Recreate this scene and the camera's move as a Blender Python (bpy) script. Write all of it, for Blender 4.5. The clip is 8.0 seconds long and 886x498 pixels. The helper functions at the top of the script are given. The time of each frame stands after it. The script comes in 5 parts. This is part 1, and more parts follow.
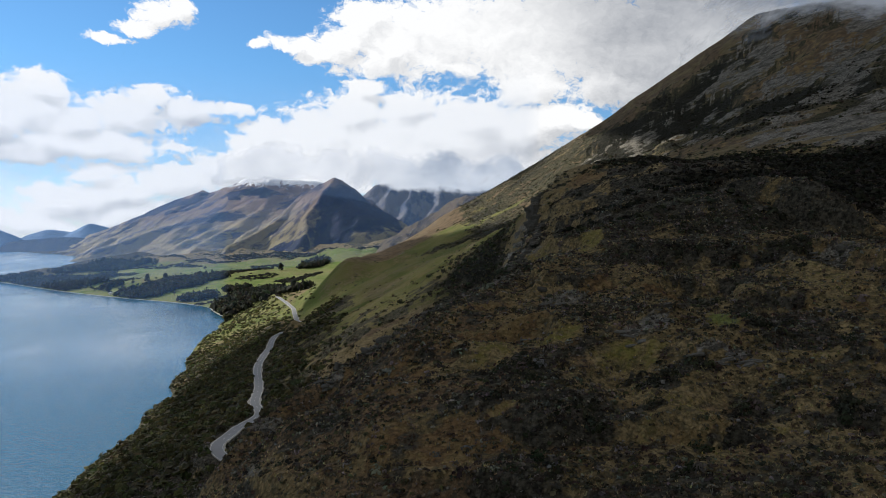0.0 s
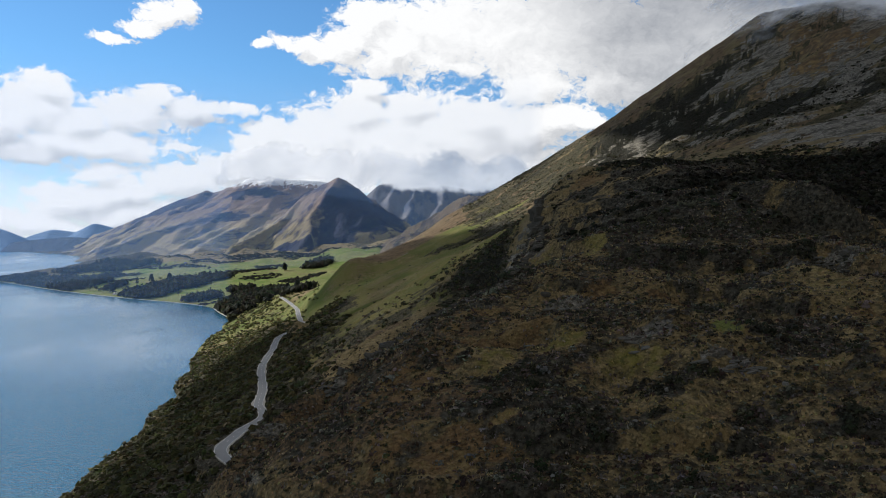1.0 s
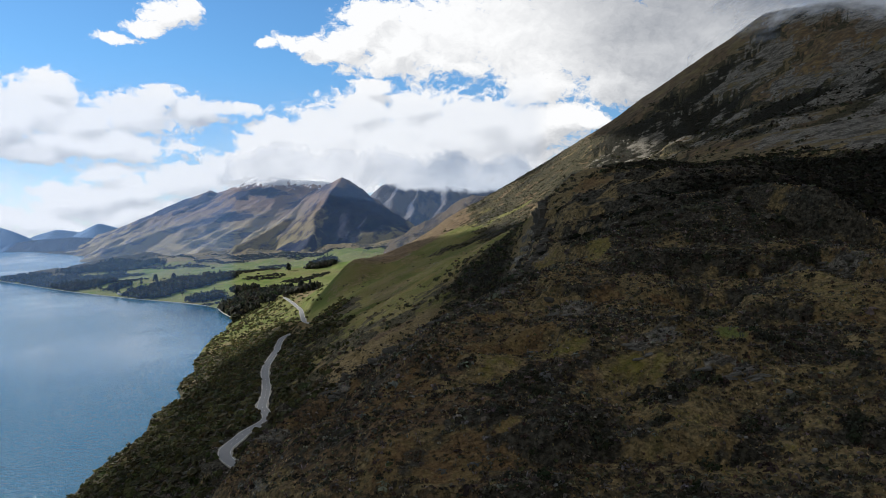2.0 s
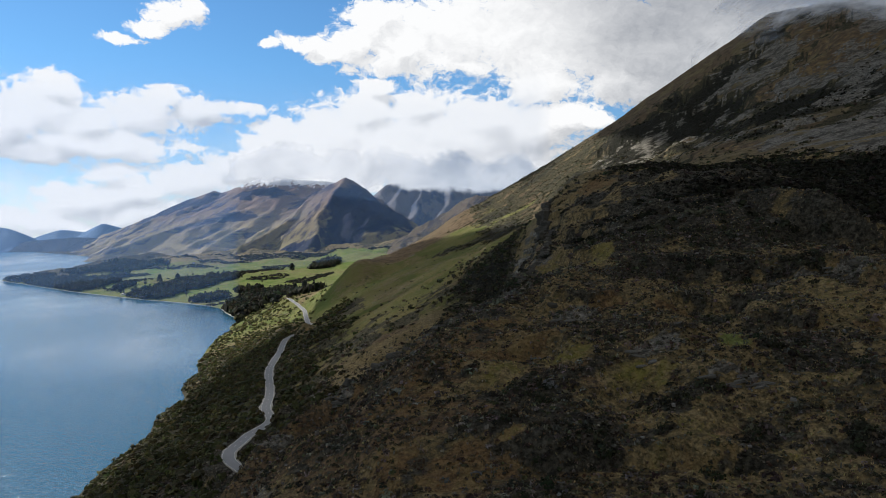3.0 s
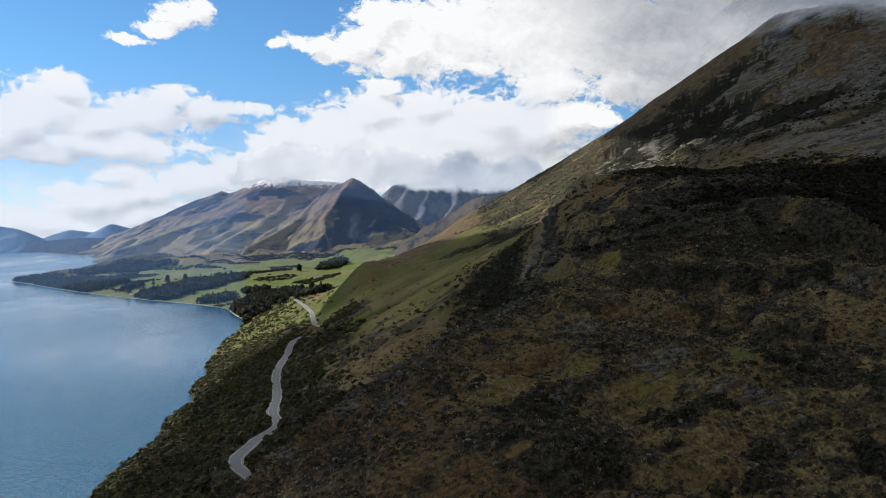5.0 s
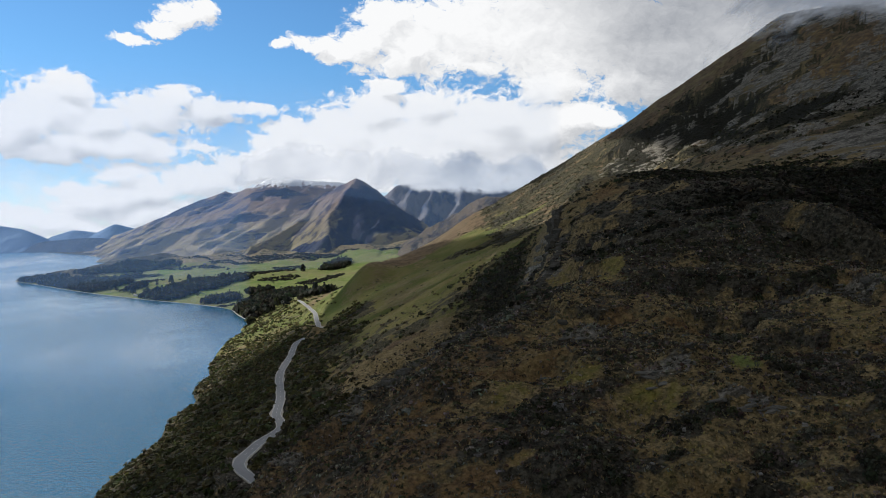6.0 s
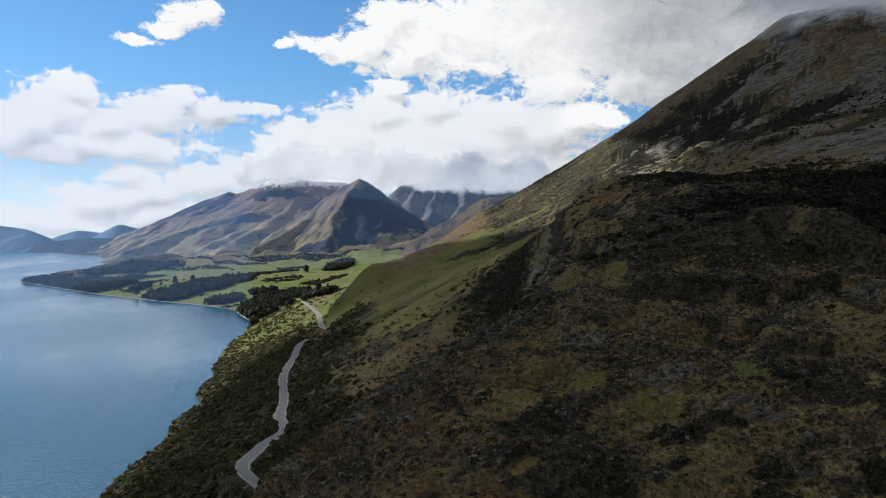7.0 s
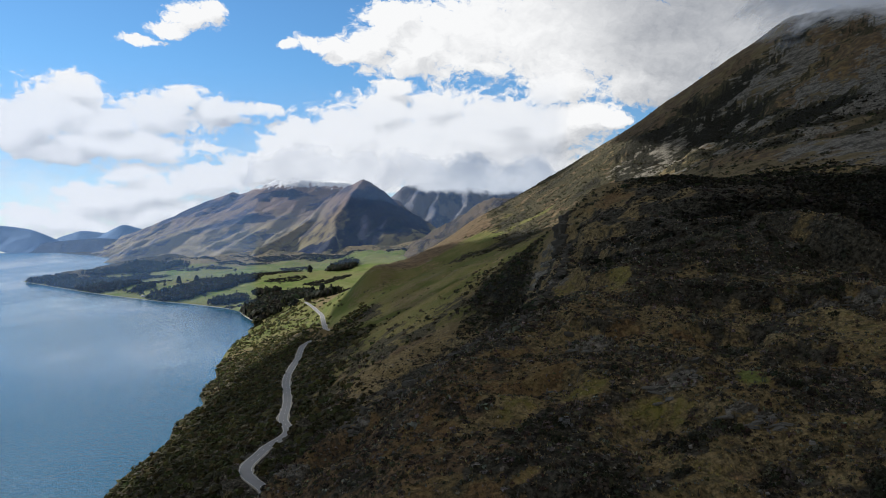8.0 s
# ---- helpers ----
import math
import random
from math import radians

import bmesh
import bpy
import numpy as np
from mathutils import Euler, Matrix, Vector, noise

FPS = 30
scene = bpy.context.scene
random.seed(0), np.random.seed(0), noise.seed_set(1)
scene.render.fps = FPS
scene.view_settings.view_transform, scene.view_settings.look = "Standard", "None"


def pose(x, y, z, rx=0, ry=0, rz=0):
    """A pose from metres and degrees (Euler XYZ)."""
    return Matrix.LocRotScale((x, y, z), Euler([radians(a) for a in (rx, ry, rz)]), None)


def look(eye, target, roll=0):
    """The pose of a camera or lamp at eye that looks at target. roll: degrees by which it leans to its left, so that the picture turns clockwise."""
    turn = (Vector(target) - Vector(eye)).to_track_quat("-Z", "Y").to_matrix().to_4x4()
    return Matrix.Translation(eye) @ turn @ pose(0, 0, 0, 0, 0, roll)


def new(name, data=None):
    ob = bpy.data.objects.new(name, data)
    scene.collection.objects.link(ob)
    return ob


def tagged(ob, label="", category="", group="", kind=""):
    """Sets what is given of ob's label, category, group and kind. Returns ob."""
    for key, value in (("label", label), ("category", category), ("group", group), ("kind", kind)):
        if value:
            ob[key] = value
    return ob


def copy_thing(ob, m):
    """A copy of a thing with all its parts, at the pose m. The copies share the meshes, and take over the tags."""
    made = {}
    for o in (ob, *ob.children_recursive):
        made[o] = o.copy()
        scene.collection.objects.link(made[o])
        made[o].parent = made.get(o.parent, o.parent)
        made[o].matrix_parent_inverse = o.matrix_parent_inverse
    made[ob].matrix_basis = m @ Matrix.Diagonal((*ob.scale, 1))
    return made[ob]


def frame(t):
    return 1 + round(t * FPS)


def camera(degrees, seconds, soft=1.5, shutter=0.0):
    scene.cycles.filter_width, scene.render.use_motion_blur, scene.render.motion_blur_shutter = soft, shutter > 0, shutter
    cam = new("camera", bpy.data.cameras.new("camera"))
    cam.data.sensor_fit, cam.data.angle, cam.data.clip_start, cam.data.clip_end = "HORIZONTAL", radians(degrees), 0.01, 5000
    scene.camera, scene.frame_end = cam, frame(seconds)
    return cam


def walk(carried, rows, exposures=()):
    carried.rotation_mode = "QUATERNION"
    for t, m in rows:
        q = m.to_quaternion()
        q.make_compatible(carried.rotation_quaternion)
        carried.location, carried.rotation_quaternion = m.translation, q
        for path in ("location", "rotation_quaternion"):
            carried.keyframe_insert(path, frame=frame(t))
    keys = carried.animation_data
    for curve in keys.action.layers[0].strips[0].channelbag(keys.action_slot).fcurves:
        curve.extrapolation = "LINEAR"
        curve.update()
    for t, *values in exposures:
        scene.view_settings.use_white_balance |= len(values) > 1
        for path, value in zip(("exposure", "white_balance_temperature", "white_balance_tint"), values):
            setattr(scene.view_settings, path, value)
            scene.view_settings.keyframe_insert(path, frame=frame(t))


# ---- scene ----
cam = camera(58.0, 8.0, 0.85)
PATH = [
    (0.0, pose(-0.26, -0.23, 130.62, 89.558, -0.099, -1.029)),
    (0.5, pose(-0.22, -0.19, 131.25, 89.540, -0.075, -0.899)),
    (1.0, pose(-0.19, -0.15, 131.87, 89.524, -0.054, -0.768)),
    (1.5, pose(-0.15, -0.12, 132.50, 89.510, -0.037, -0.639)),
    (3.0, pose(-0.06, -0.04, 134.38, 89.480, -0.004, -0.254)),
    (3.5, pose(-0.03, -0.02, 135.01, 89.474, -0.001, -0.127)),
    (4.0, pose(0.00, 0.00, 135.63, 89.470, 0.000, 0.000)),
    (4.5, pose(0.03, 0.01, 136.26, 89.468, -0.003, 0.126)),
    (6.0, pose(0.10, 0.03, 138.13, 89.473, -0.032, 0.500)),
    (6.5, pose(0.13, 0.03, 138.75, 89.479, -0.048, 0.624)),
    (7.0, pose(0.15, 0.03, 139.37, 89.487, -0.068, 0.747)),
    (7.5, pose(0.17, 0.02, 140.00, 89.497, -0.092, 0.869)),
    (8.0, pose(0.19, 0.00, 140.62, 89.508, -0.118, 0.991)),
]
walk(cam, PATH, [(0.0, 0.21, 6320, 10), (8.0, 0.14, 6320, 10)])

# ---------------------------------------------------------------- light and sky
SUN_AZ, SUN_EL = -56.0, 29.0  # degrees; azimuth to the right of +y
sun_way = Vector((math.sin(radians(SUN_AZ)) * math.cos(radians(SUN_EL)),
                  math.cos(radians(SUN_AZ)) * math.cos(radians(SUN_EL)), math.sin(radians(SUN_EL))))
sun = new("sun", bpy.data.lights.new("sun", "SUN"))
sun.data.energy, sun.data.angle, sun.data.color = 5.0, radians(0.6), (1.0, 0.95, 0.86)
sun.matrix_world = look(sun_way * 3000, (0, 0, 0))


class Nodes:
    """Short hand for building node trees."""

    def __init__(self, tree):
        self.tree = tree

    def add(self, kind, _ins=()):
        n = self.tree.nodes.new(kind)
        for key, value in dict(_ins).items():
            self.put(n.inputs[key], value)
        return n

    def put(self, socket, value):
        if isinstance(value, bpy.types.NodeSocket):
            self.tree.links.new(value, socket)
        else:
            socket.default_value = value

    def math(self, op, a, b=0.0, c=0.0, clamp=False):
        n = self.add("ShaderNodeMath", {0: a, 1: b, 2: c})
        n.operation, n.use_clamp = op, clamp
        return n.outputs[0]

    def vec(self, op, a, b=(0, 0, 0)):
        n = self.add("ShaderNodeVectorMath", {0: a, 1: b})
        n.operation = op
        return n.outputs["Value" if op in ("LENGTH", "DOT_PRODUCT", "DISTANCE") else "Vector"]

    def noise(self, vector, scale, detail=4.0, rough=0.55, out="Fac"):
        n = self.add("ShaderNodeTexNoise", {"Scale": scale, "Detail": detail, "Roughness": rough, "Vector": vector})
        return n.outputs[out]

    def ramp(self, fac, lo, hi, a=0.0, b=1.0, smooth=True):
        n = self.add("ShaderNodeMapRange", {"Value": fac, "From Min": lo, "From Max": hi, "To Min": a, "To Max": b})
        n.interpolation_type = "SMOOTHSTEP" if smooth else "LINEAR"
        return n.outputs[0]

    def mix(self, fac, a, b):
        n = self.add("ShaderNodeMix")
        n.data_type = "RGBA"
        self.put(n.inputs[0], fac)
        self.put(n.inputs[6], a if isinstance(a, bpy.types.NodeSocket) else (*a, 1))
        self.put(n.inputs[7], b if isinstance(b, bpy.types.NodeSocket) else (*b, 1))
        return n.outputs[2]

    def blobs(self, vector, spots):
        """The greatest of some soft ellipses (centre, half sizes): 1 in the middle, 0 at the rim, below 0 outside."""
        best = None
        for cx, cy, rx, ry in spots:
            v = self.vec("SUBTRACT", vector, (cx, cy, 0))
            v = self.vec("MULTIPLY", v, (1 / rx, 1 / ry, 0))
            d = self.math("SUBTRACT", 1.0, self.vec("LENGTH", v))
            best = d if best is None else self.math("MAXIMUM", best, d)
        return best


world = bpy.data.worlds.new("sky")
scene.world = world
world.use_nodes = True
world.node_tree.nodes.clear()
W = Nodes(world.node_tree)
sky = W.add("ShaderNodeTexSky")
sky.sky_type, sky.sun_disc, sky.sun_elevation, sky.sun_rotation = "NISHITA", False, radians(SUN_EL), radians(SUN_AZ)
sky.altitude, sky.air_density, sky.dust_density, sky.ozone_density = 400.0, 1.0, 0.1, 2.5
way = W.add("ShaderNodeTexCoord").outputs["Generated"]
split = W.add("ShaderNodeSeparateXYZ", {0: way})
# azimuth and height of the view in degrees, laid flat as a map of the sky
azim = W.math("MULTIPLY", W.math("ARCTAN2", split.outputs[0], split.outputs[1]), 57.2958)
high = W.math("MULTIPLY", W.math("ARCSINE", split.outputs[2]), 57.2958)
chart = W.add("ShaderNodeCombineXYZ", {0: azim, 1: high}).outputs[0]
stretch = W.vec("MULTIPLY", chart, (0.75, 1.0, 1.0))
warp_big = W.vec("SUBTRACT", W.noise(stretch, 0.16, 3.0, 0.5, "Color"), (0.5, 0.5, 0.5))
warp_fine = W.vec("SUBTRACT", W.noise(stretch, 0.55, 6.0, 0.62, "Color"), (0.5, 0.5, 0.5))
# heads of cumulus: azimuth, height and half sizes in degrees
LOW_CUMULUS = [(-26.3, 8.6, 3.6, 2.1), (-25.5, 10, 1.7, 1), (-28.4, 7.5, 2.8, 2.4), (-23.8, 7.8, 2.3, 1.4), (-20.5, 8.4, 3.2, 1.8), (-18.9, 9.6, 1.7, 0.9), (-16.7, 8.6, 2.4, 1.1), 
               (-13.7, 9, 2.3, 0.5), (-23.1, 6.4, 5.9, 1.2), (-27.1, 5.8, 3, 0.8), (-27.1, 1.6, 3.4, 0.9), (-23.8, 2.7, 4.3, 1.4), (-21, 3.5, 3.2, 1.4), (-17.2, 4.2, 3.9, 1.5), 
               (-20.3, 2, 4.8, 1.3), (-14.1, 5, 3.3, 1.5), (-22.4, 4.6, 2.4, 0.7), (-25.1, 1, 4.2, 0.7), (-12.7, 6.5, 1.4, 0.7), (-17.6, 6.4, 1.6, 0.3)]
MAIN_CUMULUS = [(-10.6, 6.1, 4.4, 2.4), (-11.4, 7.7, 2, 1), (-7.4, 7.1, 4, 3.1), (-5.4, 9.1, 3.1, 1.7), (-3.4, 6.8, 6.2, 3.6), (1.5, 7.2, 6.2, 3.6), (-9, 4.3, 6.6, 1.3), 
                (-1.4, 9.5, 2.7, 1.5), (-4.6, 10.9, 1.6, 0.9), (3.5, 8.5, 3.6, 2.2), (6.7, 7.9, 4, 2.3), (4.7, 5.6, 6.2, 1.6), (8.7, 8.5, 3.1, 1.7), (10.5, 8.4, 1.8, 0.8)]
HIGH_CUMULUS = [(-6.2, 13.6, 2.6, 1.8), (-7.8, 13.1, 1.6, 0.9), (-4.6, 15.1, 2.6, 2), (-2.6, 13.4, 4.4, 2.3), (1.1, 14.6, 7, 3.1), (5.5, 14.5, 7, 3.6), (9.5, 14.4, 8.6, 4), 
                (14.9, 13, 6.3, 4), (18.6, 13.9, 7.9, 5), (2.1, 12.3, 2, 0.6), (7.5, 11, 3, 1.6), (13, 11.2, 3.4, 2.1), (-18.2, 15.1, 2.1, 1), (-19.8, 14.2, 1.5, 0.6), 
                (-21.6, 13.3, 1.6, 0.4), (-17.2, 15.5, 1.2, 0.6), (-12.0, 13.7, 1.0, 0.35), (-10.6, 13.9, 1.1, 0.5), (-9.2, 13.8, 1.2, 0.75)]


def billow(at):
    """How deep inside the cumulus a place of the sky lies; below 0 is open blue."""
    swell = W.math("MULTIPLY", W.math("SUBTRACT", W.noise(W.vec("MULTIPLY", at, (0.8, 1.0, 1.0)), 0.62, 7.0, 0.66), 0.5), 1.30)
    return W.math("ADD", W.blobs(at, LOW_CUMULUS + MAIN_CUMULUS + HIGH_CUMULUS), swell)


bent = W.vec("ADD", chart, W.vec("ADD", W.vec("MULTIPLY", warp_big, (1.4, 1.0, 0)), W.vec("MULTIPLY", warp_fine, (2.2, 1.5, 0))))
deep_in = billow(bent)
nearer_sun = billow(W.vec("ADD", bent, (-0.45, 0.85, 0.0)))
veil = W.math("MULTIPLY", W.ramp(high, 3.0, 9.0, 0.60, 0.0), W.ramp(W.noise(stretch, 0.3, 4.0, 0.6), 0.30, 0.62))
wisp = W.math("SUBTRACT", W.noise(W.vec("MULTIPLY", bent, (0.75, 1.0, 1.0)), 1.9, 7.0, 0.66), 0.5)
cover_view = W.math("MAXIMUM", W.ramp(W.math("ADD", deep_in, W.math("MULTIPLY", wisp, 1.5)), -0.10, 0.30), W.math("MULTIPLY", veil, W.ramp(wisp, -0.12, 0.10, 0.35, 1.0)))
ahead = W.ramp(W.math("ABSOLUTE", azim), 30.0, 42.0, 1.0, 0.0)
ahead = W.math("MULTIPLY", ahead, W.ramp(high, 17.0, 24.0, 1.0, 0.0))
scattered = W.ramp(W.noise(way, 2.6, 6.0, 0.55), 0.38, 0.50)
cover = W.math("ADD", W.math("MULTIPLY", cover_view, ahead),
               W.math("MULTIPLY", scattered, W.math("SUBTRACT", 1.0, ahead)))
# billows lit from the upper left, with grey bases
deck = W.ramp(W.blobs(bent, [(16.0, 17.0, 17.0, 8.0), (4.0, 15.0, 9.0, 3.0)]), 0.0, 0.5, 1.0, 0.45)
lit = W.math("MULTIPLY", W.math("MINIMUM", W.math("MAXIMUM", W.math("SUBTRACT", deep_in, nearer_sun), -0.5), 0.35), 0.50)
GREY = [(14.0, 17.5, 16.0, 6.0), (9.0, 6.0, 9.0, 3.2), (-27.0, 5.8, 4.5, 1.3), (-21.5, 2.4, 5.0, 1.0), (-12.0, 4.6, 6.0, 1.0), (-16.5, 8.2, 4.0, 0.7)]
grey = W.math("MULTIPLY", W.ramp(W.blobs(bent, GREY), 0.0, 0.9), 0.27)
grey = W.math("ADD", grey, W.math("MULTIPLY", W.ramp(W.blobs(bent, [(22.0, 17.0, 17.0, 11.5), (16.0, 13.0, 9.0, 7.0)]), 0.0, 0.8), 0.46))
tone = W.math("SUBTRACT", W.math("ADD", W.math("ADD", 0.97, W.math("MULTIPLY", wisp, 0.24)), W.math("MULTIPLY", lit, deck)), grey)
tone = W.math("MINIMUM", W.math("MAXIMUM", tone, 0.25), 1.0)
cloud_col = W.mix(tone, (0.13, 0.155, 0.205), (1.0, 0.99, 0.972))
tint = W.mix(W.ramp(high, 3.0, 13.0), (0.74, 0.85, 1.01), (0.57, 0.87, 1.06))
deep = W.vec("MULTIPLY", sky.outputs[0], tint)
clear = W.add("ShaderNodeBackground", {"Color": deep, "Strength": 0.097})
# overhead and behind, the clouds turn their grey bases to the land
bases = W.mix(ahead, (0.350, 0.348, 0.340), cloud_col)
bank = W.add("ShaderNodeBackground", {"Color": bases, "Strength": 0.87})
both = W.add("ShaderNodeMixShader", {0: cover, 1: clear.outputs[0], 2: bank.outputs[0]})
W.tree.links.new(both.outputs[0], W.add("ShaderNodeOutputWorld").inputs[0])


# ---------------------------------------------------------------- noise and height of the land
def lattice(ix, iy, seed):
    h = (ix.astype(np.int64) * 374761393 + iy.astype(np.int64) * 668265263 + seed * 1442695041) & 0x7FFFFFFF
    h = ((h ^ (h >> 13)) * 1274126177) & 0x7FFFFFFF
    return ((h ^ (h >> 16)) & 0xFFFF) / 65535.0 * 6.2831853


def perlin(x, y, seed=0):
    x0, y0 = np.floor(x), np.floor(y)
    fx, fy = x - x0, y - y0
    total = []
    for dx in (0, 1):
        for dy in (0, 1):
            a = lattice(x0 + dx, y0 + dy, seed)
            total.append(np.cos(a) * (fx - dx) + np.sin(a) * (fy - dy))
    u, v = fx**3 * (fx * (fx * 6 - 15) + 10), fy**3 * (fy * (fy * 6 - 15) + 10)
    left, right = total[0] * (1 - v) + total[1] * v, total[2] * (1 - v) + total[3] * v
    return (left * (1 - u) + right * u) * 1.5


def fbm(x, y, size, octaves=4, seed=0, rough=0.5, ridged=False):
    out, amp, norm = 0.0, 1.0, 0.0
    for n in range(octaves):
        p = perlin(x / size * 2**n + 17.3 * n, y / size * 2**n - 9.1 * n, seed + n)
        out = out + amp * (1 - 2 * np.abs(p) if ridged else p)
        norm, amp = norm + amp, amp * rough
    return out / norm


def smooth(a, b, v):
    s = np.clip((v - a) / (b - a), 0, 1)
    return s * s * (3 - 2 * s)


def along(line, step):
    """Points at even steps along a polyline of any dimension."""
    line = np.array(line, float)
    gaps = np.linalg.norm(np.diff(line[:, :2], axis=0), axis=1)
    s = np.r_[0, np.cumsum(gaps)]
    n = max(2, int(s[-1] / step) + 1)
    return np.stack([np.interp(np.linspace(0, s[-1], n), s, c) for c in line.T], -1)


def lake_level(r):
    """The lake is level near by; far off it is bent up to fit the camera's view."""
    return 78.0 * smooth(2200.0, 4800.0, r)


SHORE = [(-150, -900), (-175, -300), (-185, 100), (-190, 422), (-198, 490), (-201, 570), (-210, 640), (-225, 732), (-248, 826),
         (-263, 900), (-283, 958), (-301, 1066), (-309, 1184), (-324, 1332), (-348, 1390), (-396, 1498), (-447, 1638),
         (-565, 1758), (-690, 1860), (-832, 1996), (-999, 2160), (-1214, 2370), (-1380, 2514)]
FAR_SHORE = [(-1380, 2514), (-1406, 2672), (-1380, 2752), (-1385, 2906), (-1356, 3024), (-1453, 3346), (-1575, 3718),
             (-1744, 3890), (-1901, 3988), (-2443, 4600)]
ROAD = [(-58, 262, 45.5), (-62, 278, 46.2), (-74.2, 304.2, 47), (-78.3, 307.7, 47.5), (-82.3, 312.9, 48), (-85.5, 320.8, 48.3), (-86.7, 331.3, 48), (-86.6, 343.1, 47.3), 
        (-87, 365.1, 46.3), (-85.3, 379.3, 45.5), (-83.8, 392.2, 45.2), (-84.4, 401.7, 45), (-88.2, 414.3, 44.8), (-93.5, 428.1, 44.5), (-96.7, 446.8, 44), (-99.2, 464.7, 43.6), 
        (-105.2, 496.1, 43), (-118.2, 551.6, 42), (-124.8, 586.3, 41.5), (-129.4, 622.3, 41), (-137.8, 693.4, 39.5), (-145.7, 741.5, 38.6), (-151.4, 784.2, 38), (-150, 812, 38.6), 
        (-141, 846, 41), (-145.2, 885.2, 43), (-158.1, 947.7, 44.5), (-173.2, 1024.9, 46.5), (-196, 1100.3, 48.5), (-222, 1180.4, 50.5), (-236, 1230, 48), (-250, 1330, 38)]
# break lines of the hillside: terraces from the near slope up to the ridge in cloud
LINES = {
    "near_foot": [(-40, 105, 78), (-7, 110, 95), (19, 114, 101), (37, 112, 102), (55, 108, 103), (90, 100, 112)],
    "near_bench": [(-22, 141, 99), (-7, 147, 107), (18, 142, 108), (39, 144, 115), (53, 143, 118), (75, 140, 119), (110, 140, 128)],
    "near_low": [(-7, 122, 102), (7, 130, 106), (47, 117, 105), (63, 124, 112)],
    "mid_bench": [(-1, 173, 113), (13, 190, 118), (28, 159, 116), (43, 183, 124), (63, 193, 133), (79, 181, 129)],
    "shelf": [(69, 153, 121), (80, 165, 127), (88, 178, 129), (110, 172, 133)],
    "rim": [(-37, 150, 89.5), (-35, 163, 94), (-24, 174, 101.5), (-11, 178, 108.5), (-2, 184, 113), (9, 206, 117),
            (19, 221, 120), (27, 238, 126), (35, 262, 131), (45, 330, 135), (54, 378, 141)],
    "rim_foot": [(-30, 192, 82), (-14, 204, 92), (0, 222, 102), (9, 234, 106), (20, 262, 111), (32, 333, 116), (44, 386, 122)],
    "shelf_gully": [(64, 170, 119), (73, 184, 121), (88, 192, 124), (108, 190, 126)],
    "dome_foot": [(38, 212, 128), (26, 232, 127), (48, 230, 137), (88, 208, 137), (81, 221, 144)],
    "dome_top": [(52, 324, 146), (59, 300, 147), (71, 243, 149), (85, 250, 150), (106, 235, 148), (101, 200, 142), (111, 203, 136), (128, 200, 128)],
    "hollow": [(70, 290, 144), (92, 278, 141), (118, 268, 140), (150, 250, 142)],
    "second_dome": [(95, 318, 158), (112, 310, 160), (128, 296, 158)],
    "second_hollow": [(120, 345, 156), (150, 320, 154), (180, 300, 156)],
    "bluff": [(51, 400, 146), (61, 430, 158), (64, 449, 160), (75, 400, 173), (98, 400, 174), (100, 408, 172), (90, 306, 162)],
    "upper_terrace": [(137, 379, 170), (180, 420, 178), (249, 465, 199), (288, 480, 210)],
    "rock_band": [(214, 600, 207), (257, 592, 218), (271, 560, 219), (254, 711, 225)],
    "summit_face": [(560, 850, 392), (471, 850, 383), (417, 848, 361), (390, 843, 324), (365, 1003, 326), (330, 900, 275)],
    "skyline": [(76, 1530, 185), (127, 1480, 217), (177, 1420, 259), (215, 1300, 276), (249, 1280, 303), (272, 1220, 315),
                (321, 1180, 349), (350, 1150, 383), (386, 1150, 416), (427, 1150, 444), (455, 1150, 458), (468, 1150, 461), (517, 1150, 479),
                (566, 1150, 484), (640, 1150, 472), (780, 1150, 480)],
    "behind_skyline": [(200, 1900, 150), (420, 1700, 260), (700, 1600, 380)],
    "lit_slope": [(76, 1119, 177), (80, 939, 155), (51, 939, 137), (26, 905, 120), (-6, 849, 108)],
    "gully": [(-52, 225, 60), (-30, 290, 64), (-10, 330, 78), (12, 370, 93), (30, 410, 106)],
    "green_spur": [(-16, 516, 100), (-47, 714, 74), (-100, 979, 86), (-137, 1050, 82), (-64, 960, 93), (-29, 930, 105)],
    "shoulder": [(-98, 1075, 104), (-80, 1085, 120), (-64, 1100, 128), (-48, 1120, 136), (-9, 1180, 160), (38, 1250, 177), (95, 1400, 209)],
    "spur_foot": [(-40, 437, 82), (-48, 440, 70), (-69, 487, 62), (-81, 434, 47)],
    "coast_bush": [(-154, 448, 18), (-144, 528, 27), (-187, 748, 23), (-159, 1003, 52), (-260, 1180, 25)],
    "valley": [(-180, 1200, 56), (-120, 1350, 60), (0, 1700, 70), (-320, 1500, 25), (-462, 1750, 12), (-333, 2100, 40),
               (-700, 2100, 18), (-1000, 2350, 14), (-1250, 2520, 10)],
    "valley_head": [(-246, 2600, 78), (-186, 2800, 84), (0, 2500, 100), (-600, 2600, 50), (-1000, 2800, 40), (-800, 3200, 55)],
    "far_floor": [(-1200, 3300, 20), (-1300, 3700, 15), (-1500, 4200, 20), (-600, 4800, 60), (600, 4800, 100), (1500, 4500, 200)],
    "behind": [(0, 0, 74), (-60, 0, 55), (120, 0, 130), (300, 0, 240), (600, 0, 420), (-60, -400, 60), (0, -900, 110),
               (300, -400, 240), (900, 400, 600), (1500, 1500, 800), (900, -900, 560), (2500, 0, 1000), (3000, 3000, 700)],
}


